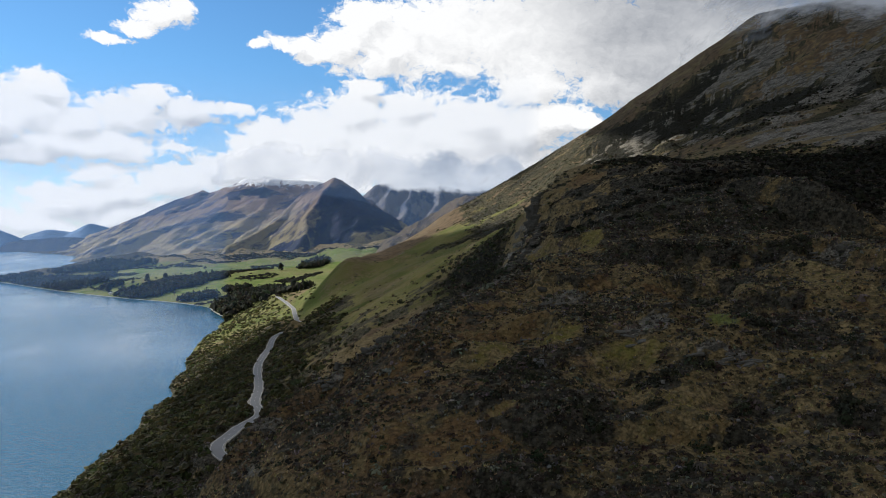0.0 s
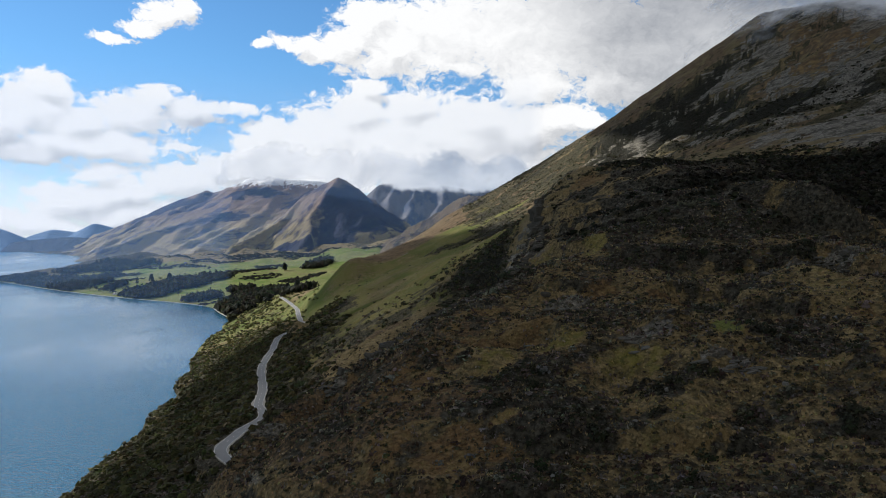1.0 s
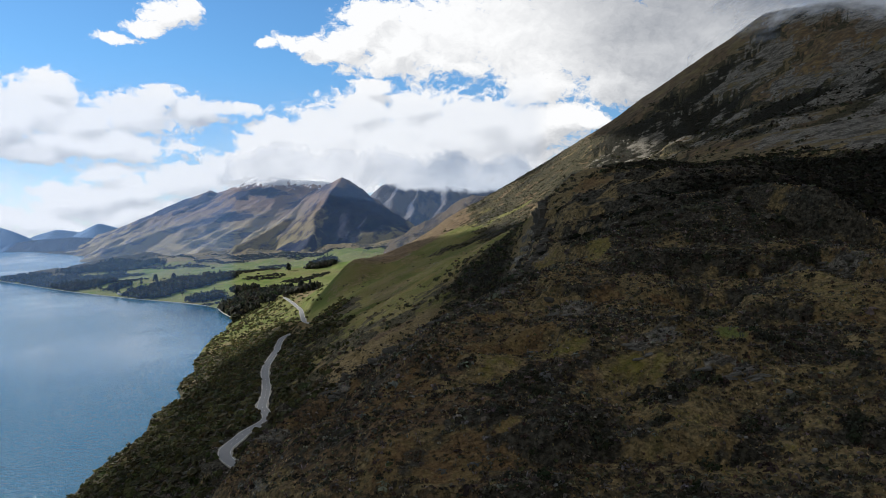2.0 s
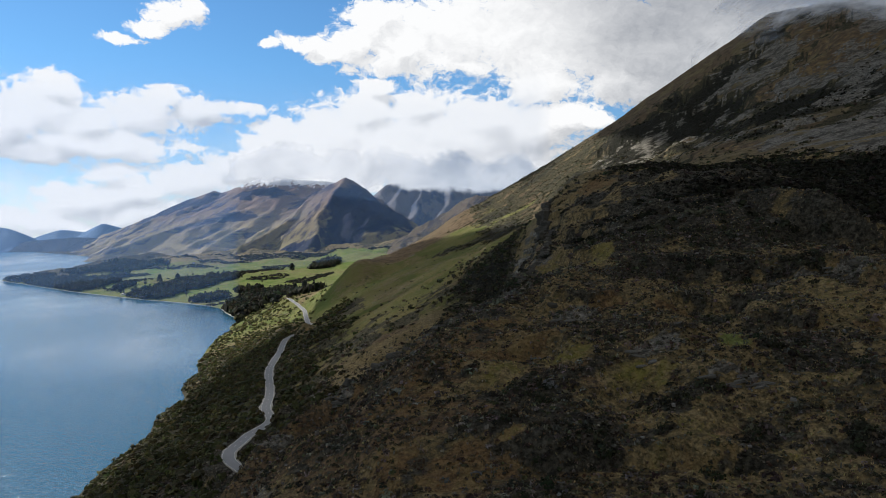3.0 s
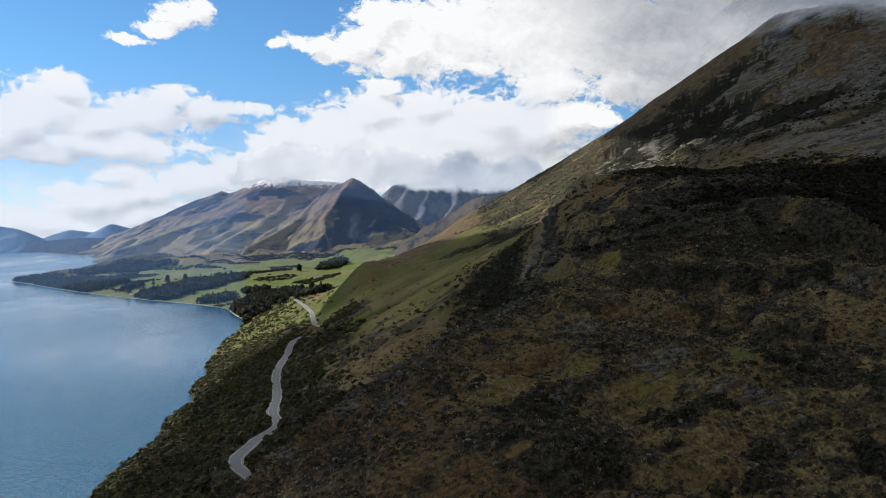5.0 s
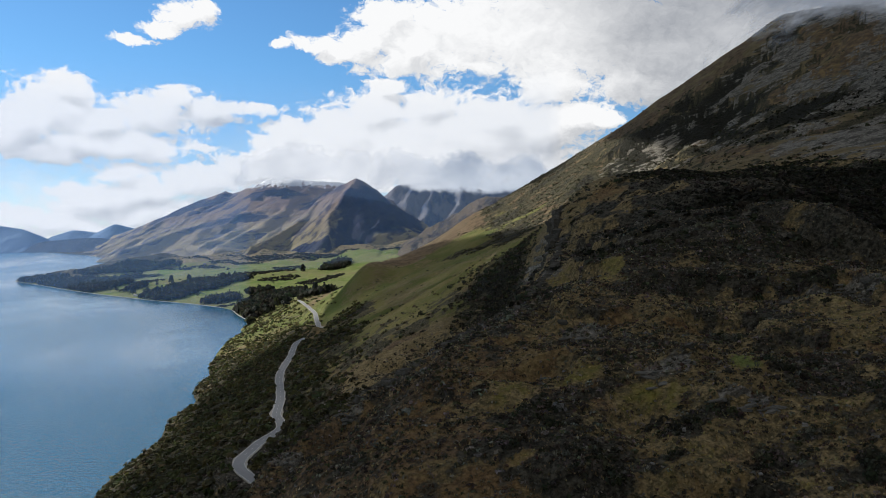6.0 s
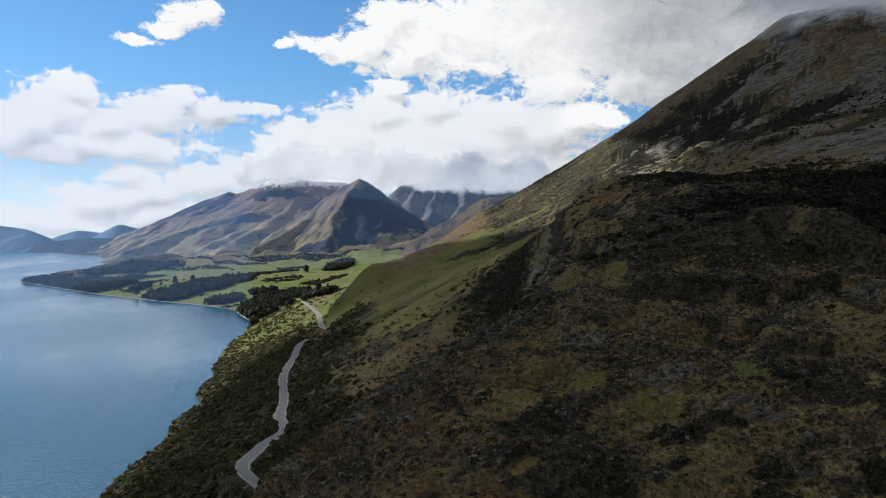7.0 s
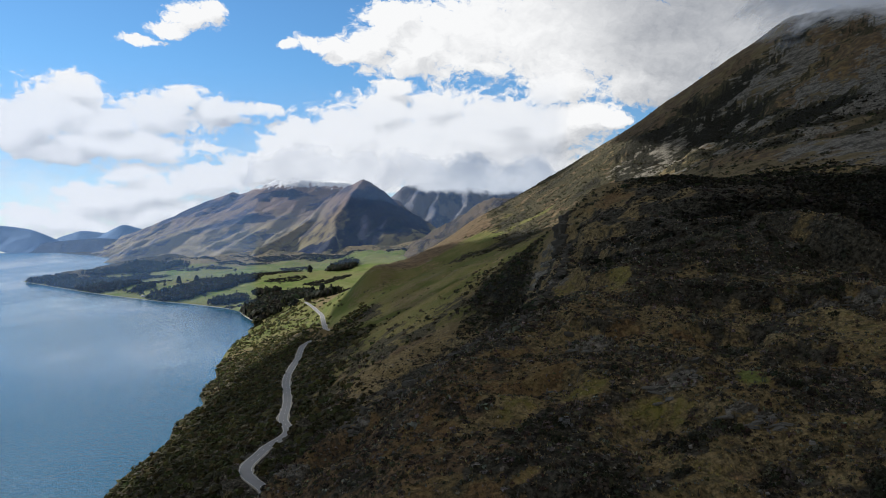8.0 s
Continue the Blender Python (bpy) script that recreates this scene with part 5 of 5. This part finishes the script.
strew("hillside_scrub", "scattered dark shrubs on the upper slopes", "shrubs", q, w, w * rng.uniform(0.6, 1.0, len(q)),
      (1 - 0.65 * any_of(FACE_BUSH, q[:, 0], q[:, 1])[:, None]) * tinted([(0.060, 0.062, 0.034), (0.078, 0.070, 0.045), (0.046, 0.054, 0.026), (0.100, 0.088, 0.058)], len(q), 333), TINY_BUSH, 334)



def wants_hollow(x, y, z, chance):
    return chance < ((x > 65) | (y < 330)) * smooth(0.62, 0.9, land_cover(x, y, z)[:, 3]) * (0.7 + 0.6 * fbm(x, y, 25.0, 3, 261))


q = np.concatenate([scatter(9000, (95, 215, -4, 33), wants_hollow, 361, "even"), scatter(16000, (215, 460, -8, 33), wants_hollow, 365, "even")])
rng = np.random.default_rng(362)
w = rng.uniform(0.8, 2.2, len(q))
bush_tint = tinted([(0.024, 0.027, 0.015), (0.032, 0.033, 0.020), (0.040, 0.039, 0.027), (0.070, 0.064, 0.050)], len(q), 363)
# far hollows tinted darker, with their shade put into the leaf colour
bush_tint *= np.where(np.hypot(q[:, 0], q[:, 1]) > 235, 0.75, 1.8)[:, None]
near_by = np.hypot(q[:, 0], q[:, 1]) < 225
w, tall_ = w * np.where(near_by, 0.75, 1.0), w * rng.uniform(0.7, 1.1, len(q))
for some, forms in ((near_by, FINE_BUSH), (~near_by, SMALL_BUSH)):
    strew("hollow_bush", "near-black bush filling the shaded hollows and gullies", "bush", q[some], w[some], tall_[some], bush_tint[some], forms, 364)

# woods and shelter belts on the flats: middle and half sizes
GROVES = [(-1280, 2499, 62, 76), (-1122, 2353, 75, 100), (-994, 2252, 67, 140), (-970, 2308, 36, 131), (-1090, 2662, 147, 99), (-715, 1937, 30, 83), (-672, 1950, 50, 130), 
          (-655, 2109, 67, 105), (-615, 2234, 47, 73), (-503, 1759, 50, 34), (-399, 1572, 31, 113), (-367, 1652, 53, 148), (-445, 1854, 26, 38), (-851, 2114, 9, 50), 
          (-842, 2155, 9, 53), (-349, 2452, 38, 128), (-1280, 2475, 60, 24), (-1190, 2395, 60, 28), (-345, 1470, 36, 60), (-230, 1260, 40, 18)]
# scrub in the hedges and along the foot of the mountains
HEDGES = [(-873, 2604, 74, 30), (-802, 2612, 74, 22), (-735, 2706, 96, 38), (-633, 2851, 121, 74), (-444, 2805, 119, 80), (-604, 2347, 50, 36), (-543, 2405, 68, 74), 
          (-505, 2513, 53, 39), (-467, 2173, 49, 46), (-349, 2024, 40, 57), (-313, 2120, 30, 76), (-923, 2445, 52, 31), (-600, 2930, 420, 26), (-1000, 2820, 180, 22), 
          (-120, 2750, 200, 24), (-180, 1560, 60, 30), (-170, 1330, 40, 50)]


def inside(spots, x, y, rag, seed):
    best = np.zeros(x.shape)
    for g in spots:
        best = np.maximum(best, oval(x, y, *g))
    return best + rag * fbm(x, y, 70.0, 3, seed)


def in_grove(x, y, z, chance):
    return chance < smooth(0.30, 0.65, inside(GROVES, x, y, 0.55, 241))


def in_hedge(x, y, z, chance):
    loose = 2.4 * (fbm(x, y, 200.0, 4, 244) - 0.24) * smooth(1500, 1700, y)
    return chance < smooth(0.35, 0.75, np.maximum(inside(HEDGES, x, y, 0.6, 242), loose))


q = scatter(60000, (-1450, 80, 1180, 3150), in_hedge, 351)
rng = np.random.default_rng(352)
w = rng.uniform(3.0, 7.0, len(q))
strew("hedgerow", "dark scrub and hedgerows between the green fields", "hedges", q, w, w * rng.uniform(0.6, 1.0, len(q)),
      tinted([(0.028, 0.033, 0.025), (0.038, 0.040, 0.029), (0.036, 0.036, 0.023)], len(q), 353), SMALL_BUSH, 354)

q = scatter(70000, (-1450, 40, 1180, 3150), in_grove, 341)
rng = np.random.default_rng(342)
high = rng.uniform(0, 1, len(q)) < 0.14
strew("woodland", "dark mixed conifer woods on the lakeside flats", "woods", q[high], rng.uniform(20, 30, high.sum()), rng.uniform(12, 22, high.sum()),
      tinted([(0.030, 0.038, 0.033), (0.035, 0.042, 0.034), (0.044, 0.050, 0.036)], high.sum(), 343), CONIFER, 344)
strew("woodland", "dark rounded trees filling the lakeside woods", "woods", q[~high], rng.uniform(5, 12, (~high).sum()), rng.uniform(7, 15, (~high).sum()),
      tinted([(0.028, 0.034, 0.026), (0.038, 0.043, 0.030), (0.042, 0.041, 0.032), (0.062, 0.066, 0.040)], (~high).sum(), 345), ROUND_TREE, 346)

# pale gravel beach along the spit and the bay
beach_line = [(x - 2, y - 2, 0.5) for x, y in SHORE if 1330 <= y <= 2515]
beach_pts = eased(along(beach_line, 12.0), 2)
beach_pts[:, 2] = 0.45 + lake_level(np.hypot(beach_pts[:, 0], beach_pts[:, 1]))
bm = ribbon(beach_pts, -1.0, 2.5, 0.1, 1.5)
beach = tagged(part("beach", bm, MAT_BEACH, None), "narrow pale gravel beach round the bay", "beach", kind="structure")


# ---------------------------------------------------------------- schist outcrops and boulders
def crag_mesh(seed, tall):
    """A broken block of schist, split into tilted beds."""
    bm = bmesh.new()
    bmesh.ops.create_icosphere(bm, subdivisions=4, radius=1.0)
    co = np.array([v.co for v in bm.verts])
    box_ = co / np.abs(co).max(1)[:, None] ** 0.75
    beds = np.round(box_[:, 2] * 5 + box_[:, 0] * 1.6 + fbm(box_[:, 0] * 2 + seed, box_[:, 1] * 2, 1.0, 2, seed) * 1.5)
    step = 1 + 0.16 * np.sin(beds * 12.9898 + seed) + 0.22 * fbm(box_[:, 0] + 3 * seed, box_[:, 1] + box_[:, 2], 0.6, 4, seed, 0.6, True)
    for v, q_, k in zip(bm.verts, box_, step):
        v.co = (q_[0] * k, q_[1] * k * 0.8, q_[2] * k * tall)
    me = bpy.data.meshes.new("schist_outcrop")
    bm.to_mesh(me)
    bm.free()
    me.materials.append(MAT_ROCK)
    return me


MAT_PALE_ROCK = plain("lichened_schist", (0.20, 0.19, 0.17), 0.95, 0.5, 2.5, 0.6)
CRAGS = [crag_mesh(k + 1, 0.7) for k in range(4)] + [crag_mesh(k + 11, 1.3) for k in range(3)]
PEBBLES = [c.copy() for c in CRAGS]
for c in PEBBLES:
    c.materials[0] = MAT_PALE_ROCK
rng = np.random.default_rng(401)


def outcrop(x, y, size, form, label, group, sink=0.45):
    z = float(land([x], [y])[0])
    ob = new("boulder" if size < 0.5 else "rock_outcrop", PEBBLES[form] if size < 0.5 else CRAGS[form])
    ob.location = (x, y, z + size * (0.5 - sink) * 0.6)
    ob.rotation_euler = (rng.uniform(-0.2, 0.2), rng.uniform(-0.35, 0.1), rng.uniform(0, 6.28))
    ob.scale = (size, size, size * rng.uniform(0.6, 0.9))
    return tagged(ob, label, "rock", group)


SLABS = [(43, 147, 1.7, 4), (29, 176, 1.8, 5), (78, 174, 2.2, 6), (90, 174, 2.4, 6), (-20, 192, 2.5, 4), (-14, 194, 2.0, 3)]
for x, y, size, spread in SLABS:
    for _ in range(3):
        outcrop(x + rng.uniform(-spread, spread), y + rng.uniform(-2, 2), size * rng.uniform(0.35, 0.75), int(rng.integers(0, 4)),
                "low grey schist outcrop among heath and scrub", "outcrops on the near slope", 0.95)
MAT_WEATHERED = plain("weathered_schist", (0.150, 0.143, 0.126), 0.95, 0.9, 2.2, 0.9)
BROKEN = [c.copy() for c in CRAGS]
for c in BROKEN:
    c.materials[0] = MAT_WEATHERED
for x, y, wide, deep_ in STONY:
    for _ in range(9):
        bx, by, size = x + rng.normal() * wide * 0.5, y + rng.normal() * deep_ * 0.5, rng.uniform(0.25, 0.75)
        ob = new("rock_outcrop", BROKEN[int(rng.integers(0, 4))])
        ob.location = (bx, by, float(land([bx], [by])[0]) - 0.12 * size)
        ob.rotation_euler = (rng.uniform(-0.2, 0.2), rng.uniform(-0.3, 0.1), rng.uniform(-0.5, 0.5))
        ob.scale = (size * rng.uniform(1.0, 2.2), size, size * rng.uniform(0.35, 0.6))
        tagged(ob, "low ledge of grey weathered schist in the heath", "rock", "ledges on the near slope")
for k in range(34):
    s_ = k / 46
    outcrop(47 + 14 * s_ + rng.uniform(-3, 3), 372 + 70 * s_, rng.uniform(1.3, 2.8), int(rng.integers(4, 7)),
            "dark craggy schist bluff face with clinging scrub", "crags of the bluff", 0.8)
for _ in range(7):
    r_, a_ = math.exp(rng.uniform(math.log(100), math.log(260))), radians(rng.uniform(-4, 30))
    outcrop(r_ * math.sin(a_), r_ * math.cos(a_), rng.uniform(0.2, 0.42), int(rng.integers(0, 4)), "pale lichened schist boulder in the heath", "boulders on the slope", 0.3)


for x, y, size in ((46.7, 117.8, 0.45), (50.5, 117, 0.35), (55, 142, 0.4), (44, 113, 0.3), (55, 123.8, 0.45), (37, 126, 0.35), (30, 118, 0.3), (66, 130, 0.4), (52, 109, 0.4)):
    outcrop(x, y, size, int(rng.integers(0, 4)), "pale lichened schist boulder in the heath", "boulders on the slope", 0.2)

rim_edge = along([(-24, 174, 0), (-11, 178, 0), (-2, 184, 0), (9, 206, 0), (19, 221, 0), (27, 238, 0), (35, 262, 0), (45, 330, 0), (52, 368, 0)], 2.6)
for p_ in rim_edge:
    outcrop(float(p_[0]) + rng.uniform(-1, 1), float(p_[1]), rng.uniform(0.7, 1.4), int(rng.integers(0, 4)), "grey schist edge along the rim of the gully", "rocks along the rim", 0.75)

# ---------------------------------------------------------------- lone trees, cottages and the lay-by
def limb(bm, a, b, r0, r1, sides=6):
    """A tapered branch between two points."""
    a, b = Vector(a), Vector(b)
    axis = (b - a).normalized()
    u = axis.orthogonal().normalized()
    v = axis.cross(u)
    rings = []
    for c, r in ((a, r0), (b, r1)):
        rings.append([bm.verts.new(c + (u * math.cos(k * 6.2832 / sides) + v * math.sin(k * 6.2832 / sides)) * r) for k in range(sides)])
    for k in range(sides):
        bm.faces.new((rings[0][k], rings[0][(k + 1) % sides], rings[1][(k + 1) % sides], rings[1][k]))
    bm.faces.new(rings[1])


def tree(label, height, spread, tint, seed, tall=False):
    rng = np.random.default_rng(seed)
    root = tagged(new("tree", None), label, "tree", "lone trees on the flats")
    bm = bmesh.new()
    limb(bm, (0, 0, -0.6), (0, 0, height * 0.55), height * 0.03, height * 0.014, 8)
    for _ in range(6):
        h, a = rng.uniform(0.25, 0.55) * height, rng.uniform(0, 6.28)
        limb(bm, (0, 0, h), (math.cos(a) * spread * 0.6, math.sin(a) * spread * 0.6, h + spread * 0.5), height * 0.012, height * 0.004)
    part("trunk", bm, MAT_BARK, root, "grey-brown trunk with limbs")
    form = tall_tuft(240, seed, 0.8) * (height * 1.3, height * 1.3, height) if tall else np.concatenate(
        [leaf_tuft(60, 0.17, 0.9, seed + k) * spread * rng.uniform(0.45, 0.75) + (rng.uniform(-0.4, 0.4) * spread, rng.uniform(-0.4, 0.4) * spread,
         height * rng.uniform(0.38, 0.68)) for k in range(6)])
    pts = form.reshape(-1, 3)
    me = from_arrays("crown", pts, np.arange(len(pts)).reshape(-1, 4), MAT_LEAF, False)
    shade_ = np.repeat(rng.uniform(0.7, 1.3, len(form)), 4)[:, None]
    paint(me, "tint", np.c_[np.array(tint)[None] * shade_, np.ones(len(pts))])
    crown = new("crown", me)
    crown.parent = root
    return root


MODELS = [tree("broad dark evergreen tree on the lakeside grass", 15, 7, (0.040, 0.050, 0.034), 501),
          tree("rounded olive-green tree standing in pasture", 12, 6, (0.075, 0.085, 0.040), 502),
          tree("tall dark conifer beside the lake", 22, 6, (0.036, 0.044, 0.040), 503, True),
          tree("pale leafing willow on the lake shore", 9, 5, (0.130, 0.130, 0.070), 504)]
rng = np.random.default_rng(505)
SPOTS = [(-760, 2010), (-742, 1965), (-715, 1945), (-700, 1930), (-775, 2040), (-810, 2090), (-790, 2150), (-745, 2110), (-720, 2200), (-835, 2120), (-690, 1990),
         (-800, 2010), (-690, 1890), (-860, 2200), (-780, 2230), (-560, 1830), (-545, 1815), (-530, 1800), (-585, 1850), (-500, 2120), (-455, 2050), (-600, 2450),
         (-390, 1880), (-430, 2330), (-690, 2480), (-300, 1660), (-270, 1600), (-215, 1420), (-240, 1500), (-820, 2030), (-870, 2080), (-900, 2110)]
for n_, (x, y) in enumerate(SPOTS):
    z = float(land([x], [y])[0])
    m = Matrix.LocRotScale((x, y, z), Euler((0, 0, rng.uniform(0, 6.28))), None)
    k = int(rng.integers(0, 4))
    if n_ < 4:
        MODELS[n_].matrix_basis = m
    else:
        copy_thing(MODELS[k], m)


def cottage(x, y, turn, w=9.0, d=6.5, h=2.8):
    """A small gabled farm cottage."""
    root = tagged(new("cottage", None), "small pale weatherboard farm cottage with grey iron roof", "house", "cottages on the flats")
    root.location = (x, y, float(land([x], [y])[0]) + 0.2)
    root.rotation_euler = (0, 0, radians(turn))
    bm = bmesh.new()
    pts = [(-w / 2, -d / 2), (w / 2, -d / 2), (w / 2, d / 2), (-w / 2, d / 2)]
    low, up = [bm.verts.new((*p, -1.0)) for p in pts], [bm.verts.new((*p, h)) for p in pts]
    gable = [bm.verts.new((-w / 2, 0, h + 1.9)), bm.verts.new((w / 2, 0, h + 1.9))]
    for k in range(4):
        bm.faces.new((low[k], low[(k + 1) % 4], up[(k + 1) % 4], up[k]))
    bm.faces.new((up[1], up[2], gable[1]))
    bm.faces.new((up[3], up[0], gable[0]))
    part("wall", bm, MAT_WALL, root)
    for side in (-1, 1):
        bm = bmesh.new()
        e, t = side * (d / 2 + 0.5), 0.12
        top = [bm.verts.new(p) for p in ((-w / 2 - 0.4, e, h - 0.25), (w / 2 + 0.4, e, h - 0.25), (w / 2 + 0.4, 0, h + 2.05), (-w / 2 - 0.4, 0, h + 2.05))]
        under = [bm.verts.new(v.co - Vector((0, 0, t))) for v in top]
        bm.faces.new(top)
        bm.faces.new(under[::-1])
        for k in range(4):
            bm.faces.new((top[k], under[k], under[(k + 1) % 4], top[(k + 1) % 4]))
        part("roof", bm, MAT_ROOF, root, "grey corrugated iron roof")
    for name, cx, cz, sx_, sz in (("window", -2.6, 1.5, 1.4, 1.1), ("door", 0.2, 1.0, 0.9, 2.0), ("window", 2.8, 1.5, 1.4, 1.1)):
        bm = bmesh.new()
        bmesh.ops.create_cube(bm, size=1.0)
        bmesh.ops.transform(bm, matrix=Matrix.Translation((cx, -d / 2 - 0.02, cz)) @ Matrix.Diagonal((sx_, 0.12, sz, 1)), verts=bm.verts)
        part(name, bm, MAT_GLASS if name == "window" else MAT_ROOF, root)
    return root


for x, y, turn in ((-812, 2640, 15), (-850, 2150, -30), (-780, 1975, -35)):
    cottage(x, y, turn)

bm = bmesh.new()
lay = [(-3.2, -14), (-0.5, -15), (4, -10), (6.5, -3), (6.0, 5), (3.0, 11), (-1.0, 14), (-3.2, 13)]
ring = [bm.verts.new((-144.5 + px_ + 3.2, 884 + py_, 43.05)) for px_, py_ in lay]
low_ring = [bm.verts.new(v.co - Vector((0, 0, 1.5))) for v in ring]
bm.faces.new(ring)
for k in range(len(ring)):
    bm.faces.new((ring[k], low_ring[k], low_ring[(k + 1) % len(ring)], ring[(k + 1) % len(ring)]))
bmesh.ops.recalc_face_normals(bm, faces=bm.faces)
part("lay_by", bm, MAT_GRAVEL, road, "pale gravel lay-by beside the bend")
